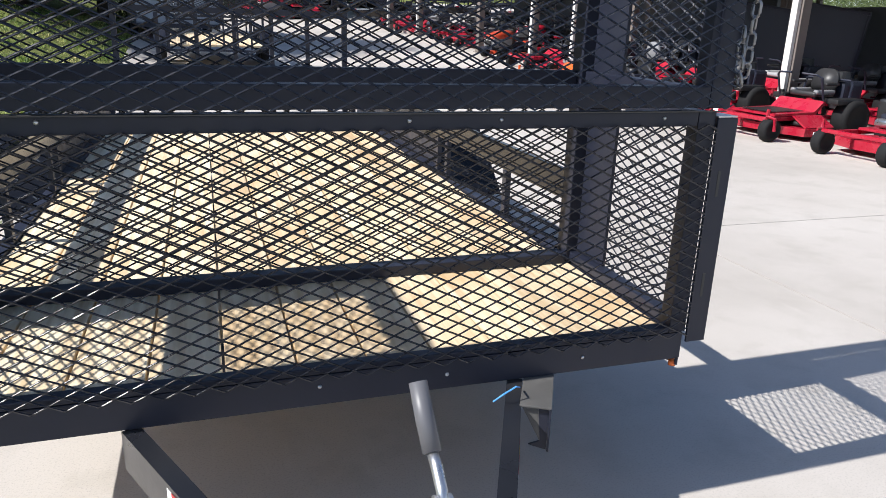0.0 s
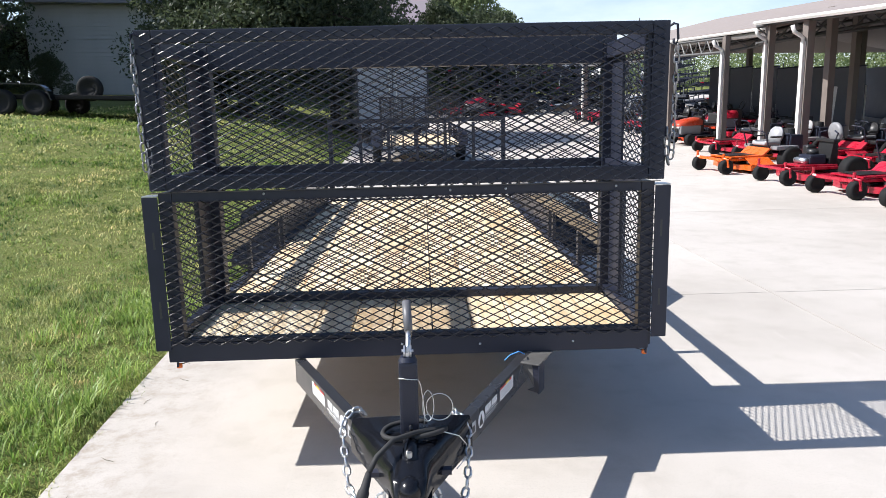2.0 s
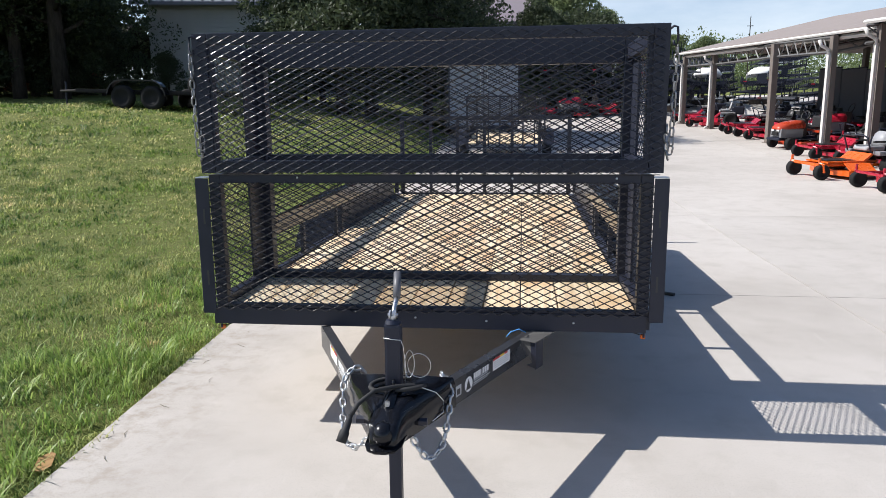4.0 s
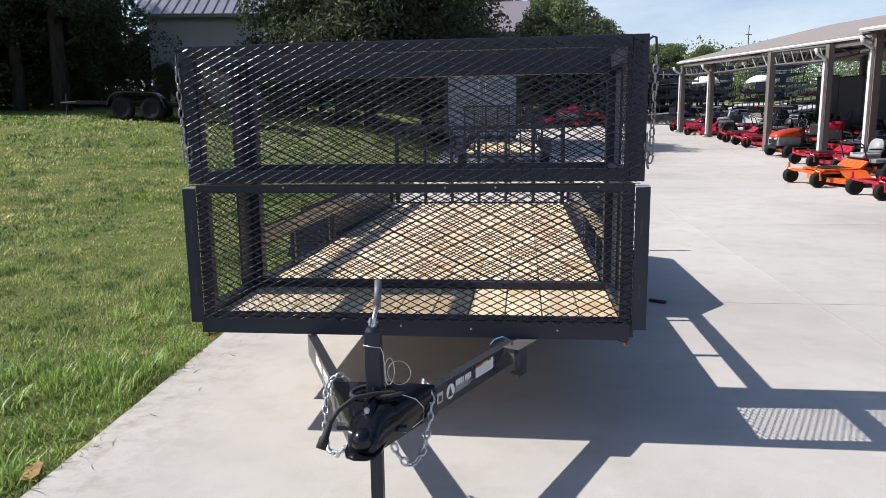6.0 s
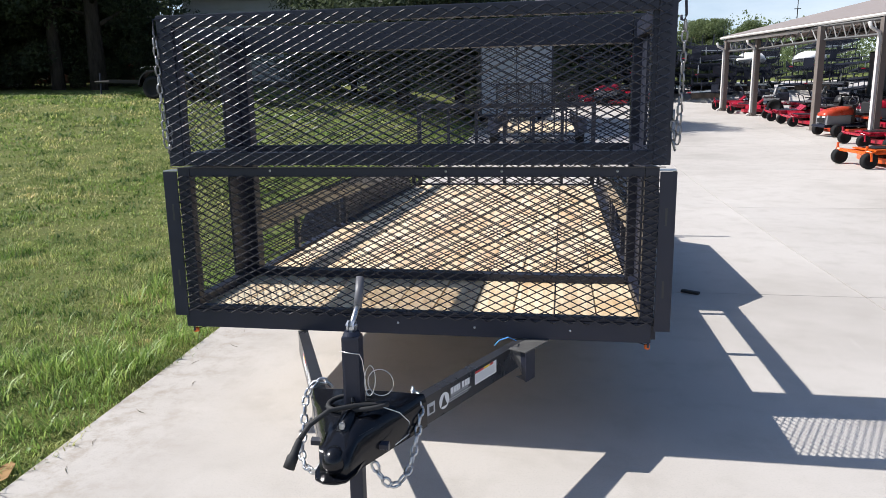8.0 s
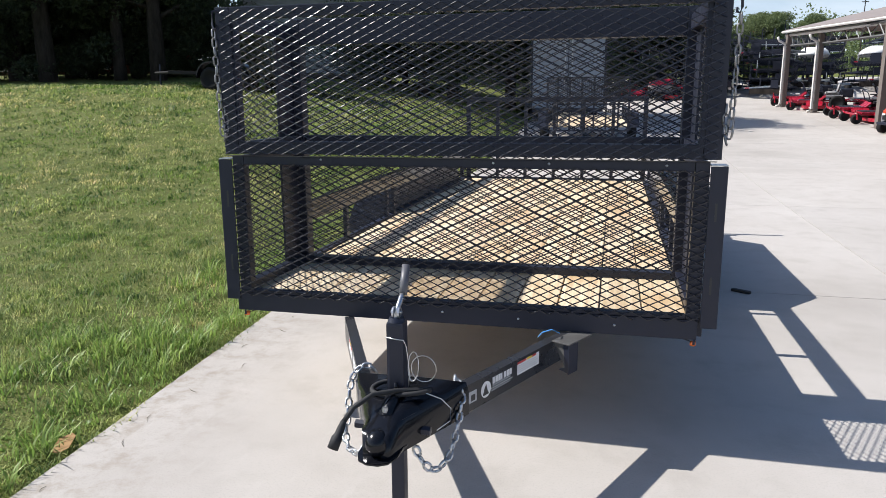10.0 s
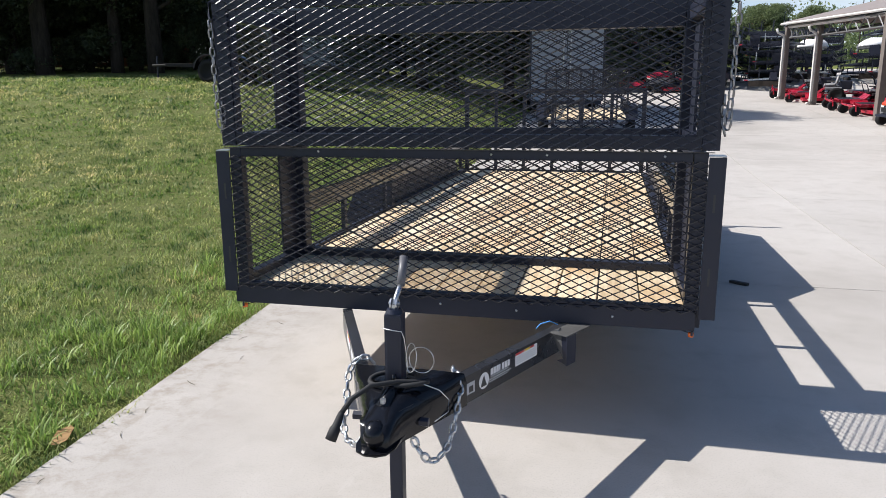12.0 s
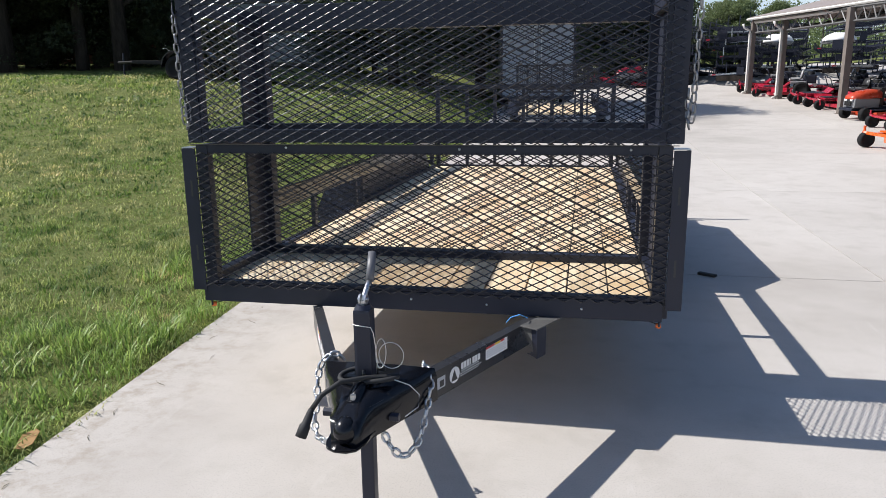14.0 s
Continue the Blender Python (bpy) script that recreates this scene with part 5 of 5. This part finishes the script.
roof_quad("canopy_lining", [N1 + dn + Vector((0.15, -0.15, 0)), N1 + dn + Vector((11.8, 0.8, 1.38)), N2 + dn + Vector((12.8, 1.1, 2.36)), N2 + dn + Vector((0.15, 0.15, 0))], 0.04, M_TRUSS, "dark sheet added as shade under the near shed roof")
# a second added sheet deepens the shade under the far roof
fdn = Vector((0, 0, -0.12))
roof_quad("shed_lining", [E1 + fdn + Vector((0.3, -0.3, 0.02)), R1 + fdn, R2 + fdn, E2 + fdn + Vector((0.3, 0.3, 0.02))], 0.04, M_TRUSS, "dark sheet added as shade under the far shed roof")
tagged(done("gutter", sweep(bmesh.new(), [N1 + Vector((-0.05, 0, -0.06)), N2 + Vector((-0.05, 0, -0.06))], 0.06, 6), M_WHITE_POST), "white gutter along the near shed eave", "gutter")
for x, y in ((10.40, 18.9), (10.10, 16.3), (9.5, 9.75), (9.2, 5.6)):
    shed_post(x, y, 3.92 - 0.079 * (19.56 - y) - rise(x, y), 0.2, True, "near shed posts")
for x, y in ((14.2, 21.2), (16.0, 17.0), (15.5, 8.0), (11.62, 18.0)):
    shed_post(x, y, 4.3 - 0.06 * (19.7 - y) - rise(x, y), 0.2, False, "near shed posts")
for y in (18.9, 9.75):
    z = 4.05 - 0.079 * (19.56 - y)
    truss("roof_truss", (10.0, y, z - 0.18), (20.5, y, z + 1.0), 0.45, 10, "dark steel roof truss of the open shed")
tagged(done("wall_east", box(20.8, 21.0, -4.0, 23.0, 0.0, 2.45), M_GREY_PANEL), "dark sheet-metal fence behind the near shed", "wall", kind="structure")
tagged(done("wall_north_east", box(20.8, 21.0, 23.004, 42.0, 0.3, 3.3), M_GREY_PANEL), "dark sheet-metal fence behind the far shed", "wall", kind="structure")
tagged(done("wall_east_upper", box(20.8, 21.0, -4.0, 21.0, 3.3, 5.0), M_GREY_PANEL), "dark sheet metal under the back eave of the near shed", "wall", kind="structure")
for y in (-3.5, 3.0, 9.5, 16.0, 20.8):
    shed_post(20.6, y, 4.6 - rise(20.6, y), 0.16, False, "near shed posts")


# pale building added where only a bright band shows behind the sheds
far_shed = thing("far_building", pose(34, 47, rise(34, 47), 0, 0, -12), "long pale building added to fill the bright band beyond the sheds", "building", "houses")
part("wall", box(-2, 2, -11, 11, -0.6, 1.5), M_WHITE_COVER, far_shed)
part("roof", prism(bmesh.new(), [(-2.3, 1.45), (0, 2.0), (2.3, 1.45), (2.3, 1.35), (0, 1.9), (-2.3, 1.35)], "y", -11.4, 11.4), M_METAL_ROOF, far_shed)


# ---- stacked trailers beyond the far shed ----
def trailer_stack(x, y, n, turn, label, cover=True):
    e = thing("trailer_stack", Matrix.Translation((x, y, rise(x, y))) @ pose(0, 0, 0, 0, 0, turn), label, "trailer stack", "stacked trailers")
    r = random.Random(int(x * 10))
    for k in range(n):
        z = 0.25 + k * 0.42
        dx = r.uniform(-0.5, 0.5)
        f = new("trailer_frame")
        f.parent, f.matrix_basis = e, pose(0, 0, 0, r.uniform(-3, 3), r.uniform(-1.5, 1.5), r.uniform(-9, 9))
        for s in (-1, 1):
            part("side_beam", box(-2.4 + dx, 2.4 + dx, *sorted((s * 0.95, s * 1.02)), z, z + 0.09, 0.004), M_BLACK, f)
            part("top_rail", box(-2.4 + dx, 2.4 + dx, *sorted((s * 0.96, s * 1.01)), z + 0.27, z + 0.31, 0.004), M_BLACK, f)
            for q in range(5):
                part("stake", box(-2.4 + dx + q * 1.18, -2.35 + dx + q * 1.18, *sorted((s * 0.965, s * 1.005)), z + 0.09, z + 0.27, 0), M_BLACK, f)
        for q in range(6):
            part("cross_bar", box(-2.3 + dx + q * 0.9, -2.22 + dx + q * 0.9, -0.94, 0.94, z + 0.02, z + 0.09, 0), M_BLACK if (q + k) % 9 else M_ZINC, f)
        if r.random() < 0.7:
            q = r.uniform(-0.6, 0.3)
            part("ramp_panel", box(-2.5 + dx, -2.46 + dx, q, q + r.uniform(0.2, 0.45), z, z + r.uniform(0.2, 0.45), 0.004, pose(0, 0, 0, r.uniform(-6, 6))), M_BLACK, f)
        for q in range(4):
            part("gate_bar", box(-2.4 + dx, -2.36 + dx, -0.8 + q * 0.5, -0.76 + q * 0.5, z + 0.1, z + 0.1 + r.uniform(0.2, 0.55), 0), M_BLACK if (q + k) % 5 else M_ZINC, f)
        if k % 2 == 0:
            part("tail_lamp", box(-2.44 + dx, -2.402 + dx, 0.7, 0.86, z + 0.02, z + 0.07, 0.003), M_RED, f)
    for q in (-2.1, 2.1):
        part("block", box(q - 0.1, q + 0.1, -0.8, 0.8, 0.0, 0.25, 0.01), M_BARK, e)
    if cover:
        bm = bmesh.new()
        z = 0.25 + n * 0.42 + 0.02
        prism(bm, [(-0.75, z), (-0.70, z + 0.22), (-0.42, z + 0.46), (0.40, z + 0.48), (0.70, z + 0.24), (0.75, z)], "x", -0.9, 1.0)
        bmesh.ops.bevel(bm, geom=bm.edges[:], offset=0.08, segments=2, affect="EDGES")
        part("cover", bm, M_WHITE_COVER, e, "white cover over a load", True)
    return e


for x, y, n, t, cv in ((8.6, 37.0, 6, 75, False), (11.0, 40.0, 3, 78, True), (13.9, 40.0, 3, 80, True), (16.4, 38.0, 4, 82, False), (6.2, 38.2, 6, 72, False), (19.5, 38.0, 4, 80, False), (3.9, 39.5, 5, 70, False), (9.4, 43.5, 7, 80, False), (12.6, 44.5, 6, 76, False), (16.0, 44.0, 6, 84, False)):
    trailer_stack(x, y, n, t, "stack of black trailers" + (" with a white covered load on top" if cv else " with bare frames"), cv)
mast = thing("utility_pole", pose(19.4, 62, rise(19.4, 62)), "thin far utility pole with cross arm", "pole")
part("pole", cyl(bmesh.new(), (0, 0, 0), (0, 0, 6.4), 0.06, 0.03, 8), M_BARK, mast)
part("cross_arm", box(-0.25, 0.25, -0.03, 0.03, 5.6, 5.65, 0), M_BARK, mast)


# ---- mowers ----
def zero_turn(m, colour, word, dark_seat=True):
    """A zero-turn mower that faces -x: deck, casters, drive wheels, seat, engine, levers, roll bar."""
    e = thing("zero_turn_mower", m, f"{word} zero-turn mower with {'black' if dark_seat else 'grey'} seat on the concrete", "mower", "mowers by the sheds")
    bm = bmesh.new()
    prof = [(-0.10, -0.72), (0.22, -0.76), (0.62, -0.60), (0.66, 0.60), (0.22, 0.76), (-0.10, 0.72), (-0.22, 0.35), (-0.22, -0.35)]
    prism(bm, prof, "z", 0.08, 0.19)
    bmesh.ops.bevel(bm, geom=[q for q in bm.edges if q.verts[0].co.z > 0.2 and q.verts[1].co.z > 0.2], offset=0.04, segments=2, affect="EDGES")
    part("cutting_deck", bm, colour, e, f"{word} cutting deck")
    part("discharge_chute", prism(bmesh.new(), [(0.72, 0.28), (1.02, 0.14), (1.02, 0.11), (0.72, 0.12)], "x", 0.1, 0.5), M_RUBBER, e)
    for s in (-1, 1):
        part("frame_rail", box(-0.62, 1.25, *sorted((s * 0.33, s * 0.40)), 0.27, 0.325, 0.01), colour, e)
        part("front_arm", sweep(bmesh.new(), [(-0.60, s * 0.36, 0.30), (-0.66, s * 0.52, 0.32)], 0.035, 6), colour, e)
        fork = part("caster_fork", sweep(bmesh.new(), [(-0.66, s * 0.52, 0.46), (-0.66, s * 0.52, 0.36), (-0.62, s * 0.62, 0.33), (-0.60, s * 0.62, 0.16)], 0.028, 6), colour, e)
        wheel_parts(e, -0.60, s * 0.53, 0.165, 0.165, 0.15, M_GREY_PLASTIC, "caster_wheel", "y")
        wheel_parts(e, 1.02, s * 0.55, 0.29, 0.29, 0.26, M_GREY_PLASTIC, "drive_wheel", "y")
        bm = bmesh.new()
        bx(bm, 0.62, 1.20, *sorted((s * 0.36, s * 0.60)), 0.50, 0.59, 0.03)
        part("side_pod", bm, M_PLASTIC if dark_seat else M_GREY_PLASTIC, e)
        part("lap_bar", sweep(bmesh.new(), [(0.55, s * 0.40, 0.56), (0.44, s * 0.40, 0.88), (0.40, s * 0.34, 0.92), (0.37, s * 0.10, 0.93)], 0.017, 6), M_BLACK, e)
    part("floor_pan", prism(bmesh.new(), [(-0.40, 0.335), (0.42, 0.335), (0.62, 0.52), (0.58, 0.54), (0.40, 0.385), (-0.40, 0.365)], "y", -0.41, 0.41), colour, e, f"{word} floor pan")
    part("foot_mat", box(-0.34, 0.34, -0.27, 0.27, 0.378, 0.39, 0.004), M_PLASTIC, e)
    for s in (-1, 1):
        part("deck_skirt", prism(bmesh.new(), [(s * 0.40, 0.345), (s * 0.44, 0.345), (s * 0.70, 0.20), (s * 0.66, 0.19)], "x", -0.05, 0.52), colour, e)
    for y in (-0.45, 0.0, 0.45):
        part("spindle_cover", revolve(bmesh.new(), [(0.15, 0.0), (0.14, 0.05), (0.05, 0.07), (0.02, 0.10)], 14, pose(0.22 - abs(y) * 0.2, y, 0.21)), M_PLASTIC, e, "", True)
    part("front_bar", box(-0.66, -0.58, -0.52, 0.52, 0.28, 0.34, 0.015), colour, e)
    part("fuel_cap", cyl(bmesh.new(), (0.7, 0.5, 0.59), (0.7, 0.5, 0.63), 0.04, 0.04, 10), M_PLASTIC, e)
    vinyl = M_SEAT if dark_seat else M_GREY_VINYL
    seat = part("seat", box(0.56, 0.99, -0.23, 0.23, 0.58, 0.66, 0.035), vinyl, e, "", True)
    for s in (-1, 1):
        part("bolster", box(0.58, 0.98, *sorted((s * 0.17, s * 0.25)), 0.62, 0.69, 0.03), M_GREY_PLASTIC if dark_seat else vinyl, seat, "", True)
        part("arm_pad", box(0.66, 0.94, *sorted((s * 0.27, s * 0.33)), 0.76, 0.80, 0.018), M_PLASTIC, seat, "", True)
    bm = bmesh.new()
    prism(bm, [(-0.20, 0.0), (-0.23, 0.12), (-0.20, 0.27), (-0.11, 0.34), (0.11, 0.34), (0.20, 0.27), (0.23, 0.12), (0.20, 0.0)], "x", -0.045, 0.045, m=pose(0.99, 0, 0.66, 0, 12, 0))
    bmesh.ops.bevel(bm, geom=bm.edges[:], offset=0.022, segments=2, affect="EDGES")
    part("backrest", bm, vinyl, seat, "", True)
    part("roll_bar", sweep(bmesh.new(), [(1.08, -0.42, 0.55), (1.10, -0.42, 0.78), (1.10, -0.38, 0.84), (1.10, 0.38, 0.84), (1.10, 0.42, 0.78), (1.08, 0.42, 0.55)], 0.02, 6), M_BLACK, e)
    part("belt_cover", box(-0.16, 0.30, -0.28, 0.28, 0.19, 0.235, 0.02), M_PLASTIC, e)
    part("deck_label", box(0.05, 0.24, -0.752, -0.742, 0.115, 0.155, 0, pose(0, 0, 0)), M_WHITE_STICKER, e, "pale printed deck label")
    eng = part("engine", box(1.12, 1.55, -0.28, 0.28, 0.48, 0.82, 0.06), M_BLACK, e)
    part("air_filter", cyl(bmesh.new(), (1.35, 0, 0.82), (1.35, 0, 0.95), 0.15, 0.13, 16), M_PLASTIC, eng)
    part("muffler", cyl(bmesh.new(), (1.52, -0.2, 0.42), (1.52, 0.2, 0.42), 0.07, 0.07, 12), M_ZINC, eng)
    return e


def stand_on_mower(m, colour, word):
    """A stand-on mower that faces -x: deck, casters, engine tower, controls and a round hip pad."""
    e = thing("stand_on_mower", m, f"{word} stand-on mower with round grey hip pad on the concrete", "mower", "mowers by the sheds")
    bm = bmesh.new()
    prism(bm, [(-0.10, -0.66), (0.22, -0.70), (0.58, -0.56), (0.62, 0.56), (0.22, 0.70), (-0.10, 0.66), (-0.22, 0.32), (-0.22, -0.32)], "z", 0.08, 0.20)
    part("cutting_deck", bm, colour, e, f"{word} cutting deck")
    for s in (-1, 1):
        part("frame_rail", box(-0.60, 1.0, *sorted((s * 0.28, s * 0.34)), 0.28, 0.335, 0.01), colour, e)
        part("caster_fork", sweep(bmesh.new(), [(-0.62, s * 0.46, 0.46), (-0.62, s * 0.46, 0.36), (-0.58, s * 0.55, 0.33), (-0.56, s * 0.55, 0.16)], 0.026, 6), colour, e)
        wheel_parts(e, -0.56, s * 0.47, 0.16, 0.16, 0.14, M_GREY_PLASTIC, "caster_wheel", "y")
        wheel_parts(e, 0.80, s * 0.48, 0.27, 0.27, 0.24, M_GREY_PLASTIC, "drive_wheel", "y")
        part("control_lever", sweep(bmesh.new(), [(0.54, s * 0.24, 0.84), (0.56, s * 0.27, 0.98), (0.60, s * 0.12, 1.02)], 0.016, 6), M_BLACK, e)
    part("front_bar", box(-0.64, -0.57, -0.46, 0.46, 0.29, 0.34, 0.015), colour, e)
    part("engine_deck", box(-0.20, 0.62, -0.27, 0.27, 0.335, 0.37, 0.01), colour, e)
    eng = part("engine", box(0.06, 0.42, -0.20, 0.20, 0.37, 0.56, 0.05), M_BLACK, e)
    part("air_filter", cyl(bmesh.new(), (0.24, 0, 0.56), (0.24, 0, 0.66), 0.12, 0.10, 16), M_PLASTIC, eng, "", True)
    part("muffler", cyl(bmesh.new(), (0.0, -0.17, 0.44), (0.0, 0.17, 0.44), 0.06, 0.06, 12), M_ZINC, eng, "", True)
    part("tower", prism(bmesh.new(), [(0.46, 0.34), (0.64, 0.34), (0.62, 0.80), (0.52, 0.80)], "y", -0.22, 0.22), M_PLASTIC, e)
    part("control_panel", box(0.48, 0.62, -0.28, 0.28, 0.80, 0.86, 0.02, pose(0, 0, 0)), M_PLASTIC, e)
    for s in (-1, 1):
        part("pad_strut", cyl(bmesh.new(), (0.66, s * 0.08, 0.40), (0.68, s * 0.08, 0.90), 0.014, 0.014, 8), M_BLACK, e)
    part("fuel_tank", box(0.30, 0.52, 0.27, 0.44, 0.45, 0.72, 0.05), M_PLASTIC, e, "", True)
    part("hip_pad", revolve(bmesh.new(), [(0.02, 0.05), (0.17, 0.045), (0.205, 0.02), (0.205, -0.02), (0.17, -0.045), (0.02, -0.05)], 24, pose(0.70, 0, 0.98, 0, 84, 0)), M_GREY_PLASTIC, e, "round grey hip pad", True)
    part("platform", box(0.66, 1.12, -0.26, 0.26, 0.16, 0.19, 0.01), M_PLASTIC, e)
    return e


def lawn_tractor(m, hood, word):
    """A garden tractor that faces -x."""
    e = thing("lawn_tractor", m, f"{word} lawn tractor with rounded hood on the concrete", "tractor", "mowers by the sheds")
    bm = bmesh.new()
    secs = []
    for x, w, z0, z1 in ((-0.95, 0.15, 0.66, 0.72), (-0.87, 0.23, 0.66, 0.80), (-0.55, 0.26, 0.68, 0.90), (-0.1, 0.27, 0.70, 0.96), (0.12, 0.26, 0.70, 0.96)):
        secs.append([bm.verts.new(q) for q in ((x, -w, z0), (x, -w, z0 + (z1 - z0) * 0.6), (x, -w * 0.6, z1), (x, w * 0.6, z1), (x, w, z0 + (z1 - z0) * 0.6), (x, w, z0))])
    for A, B in zip(secs, secs[1:]):
        for k in range(5):
            bm.faces.new((A[k], A[k + 1], B[k + 1], B[k]))
    bm.faces.new(secs[0])
    bm.faces.new(secs[-1])
    h = part("hood", bm, hood, e, f"{word} hood", True)
    for s in (-1, 1):
        part("headlight", box(-0.945, -0.90, *sorted((s * 0.06, s * 0.17)), 0.60, 0.67, 0.01), M_HEADLIGHT, h)
        wheel_parts(e, -0.62, s * 0.40, 0.20, 0.20, 0.17, M_GREY_PLASTIC, "front_wheel", "y")
        wheel_parts(e, 0.72, s * 0.42, 0.28, 0.28, 0.26, M_GREY_PLASTIC, "rear_wheel", "y")
        part("rear_fender", box(0.45, 1.05, *sorted((s * 0.24, s * 0.55)), 0.56, 0.64, 0.03), hood, e)
    part("side_panel", box(-0.90, 0.08, -0.245, 0.245, 0.38, 0.69, 0.04), M_GREY_PLASTIC, e)
    part("grille", box(-0.965, -0.945, -0.13, 0.13, 0.46, 0.60, 0.005), M_PLASTIC, e)
    part("bumper", box(-1.02, -0.96, -0.28, 0.28, 0.30, 0.38, 0.02), M_BLACK, e)
    part("chassis", box(-0.9, 1.0, -0.18, 0.18, 0.28, 0.42, 0.02), M_BLACK, e)
    part("running_board", box(-0.3, 0.5, -0.5, 0.5, 0.32, 0.36, 0.01), M_BLACK, e)
    part("cutting_deck", box(-0.35, 0.5, -0.62, 0.62, 0.10, 0.26, 0.05), hood, e)
    part("dash", box(0.10, 0.28, -0.2, 0.2, 0.42, 1.02, 0.04), M_PLASTIC, e)
    part("steering_wheel", sweep(bmesh.new(), [(0.33 + 0.06 * math.cos(2 * math.pi * k / 16), 0.18 * math.sin(2 * math.pi * k / 16), 1.12 + 0.16 * math.cos(2 * math.pi * k / 16)) for k in range(16)], 0.016, 6, True), M_PLASTIC, e, "", True)
    seat = part("seat", box(0.52, 0.95, -0.25, 0.25, 0.66, 0.76, 0.04), M_SEAT, e)
    part("backrest", box(0.90, 1.02, -0.24, 0.24, 0.74, 1.10, 0.05), M_SEAT, seat)
    return e


def place(x, y, turn=0.0):
    a, b = rise(x, y - 0.6), rise(x, y + 0.6)
    return Matrix.Translation((x, y, rise(x, y))) @ pose(0, 0, 0, math.degrees(math.atan2(b - a, 1.2)), 0, turn)


ref = {"red": zero_turn(place(8.50, 11.00, 7), M_RED, "red"), "orange": zero_turn(place(7.99, 15.20, 11), M_ORANGE, "orange", False), "red_grey": zero_turn(place(9.95, 17.60, 8), M_RED, "red", False), "dark": zero_turn(place(8.85, 5.20, 4), M_PLASTIC, "black", False)}
for kind, x, y, turn in (
        ("red", 8.62, 9.05, 6), ("dark", 11.40, 5.70, 5), ("red", 10.80, 16.10, 12), ("dark", 12.20, 18.10, -8), ("red_grey", 10.80, 31.00, -14), ("dark", 10.60, 25.40, -20), ("dark", 11.60, 28.40, -14), ("red", 10.80, 14.40, 4), ("red_grey", 11.00, 12.50, -4), ("red", 11.20, 10.70, 0), ("red_grey", 11.20, 8.90, 5), ("red", 11.30, 7.10, -3),
        ("red", 9.55, 19.50, 5), ("red_grey", 11.50, 16.70, 6), ("red", 12.90, 13.50, 0), ("red_grey", 13.00, 10.50, 0),
        ("red", 9.60, 25.70, 4), ("red", 9.50, 27.60, -4), ("red_grey", 8.80, 30.60, -14), ("red", 11.10, 29.00, -14), ("red", 11.40, 27.20, -10), ("red_grey", 11.80, 24.80, -14), ("red", 12.00, 22.60, -10), ("red", 8.50, 32.40, -10), ("red_grey", 12.90, 26.00, -12)):
    copy_thing(ref[kind], place(x, y, turn))
so = stand_on_mower(place(8.35, 12.97, 6), M_RED, "red")
copy_thing(so, place(8.72, 7.10, 5))
tr = lawn_tractor(place(9.62, 22.25, 26) @ Matrix.Scale(0.9, 4), M_TRACTOR, "dull orange-red")
tr2 = lawn_tractor(place(11.60, 24.00, 0), M_RED, "red")
copy_thing(tr2, place(3.60, 35.00, 20))
copy_thing(ref["red"], place(5.00, 36.00, 10))
copy_thing(ref["red"], place(2.20, 36.50, -10))

# tall tinted panels and a white box under the near shed
for x, y, turn in ((12.9, 17.0, -76), (12.5, 15.2, -84), (12.3, 12.9, -90)):
    o = thing("glazed_panel", Matrix.Translation((x + 0.9, y, rise(x, y))) @ pose(0, 0, 0, 0, 8, turn), "tall tinted panel leaning in a black frame under the shed", "panel", "tinted panels")
    part("sheet", box(-0.75, 0.75, -0.02, 0.02, 0.06, 1.95, 0.004), M_TINTED, o)
    for z in (0.0, 1.95):
        part("frame_rail", box(-0.80, 0.80, -0.03, 0.03, z, z + 0.06, 0.006), M_BLACK, o)
    for q in (-0.80, 0.75):
        part("frame_post", box(q, q + 0.05, -0.03, 0.03, 0.06, 1.95, 0.006), M_BLACK, o)
crate = thing("white_cabinet", place(15.1, 23.0, -30), "white metal cabinet with a grey vent behind the mowers", "cabinet")
part("body", box(-0.55, 0.55, -0.35, 0.35, 0.35, 1.75, 0.03), M_WHITE_COVER, crate)
part("vent", box(-0.25, 0.25, -0.362, -0.352, 1.35, 1.55, 0.004), M_GREY_PLASTIC, crate)
for q in (-0.45, 0.37):
    part("leg", box(q, q + 0.08, -0.25, 0.25, 0.0, 0.35, 0.01), M_GREY_PLASTIC, crate)

# tools left on the concrete: a dark rubber strip in the trailer's shadow
strip = tagged(done("rubber_strip", box(-0.075, 0.075, -0.022, 0.022, 0.0, 0.022, 0.007), M_RUBBER), "short dark rubber strip lying on the concrete", "strip")
strip.matrix_basis = pose(2.46, 4.71, 0.001, 0, 0, -35)
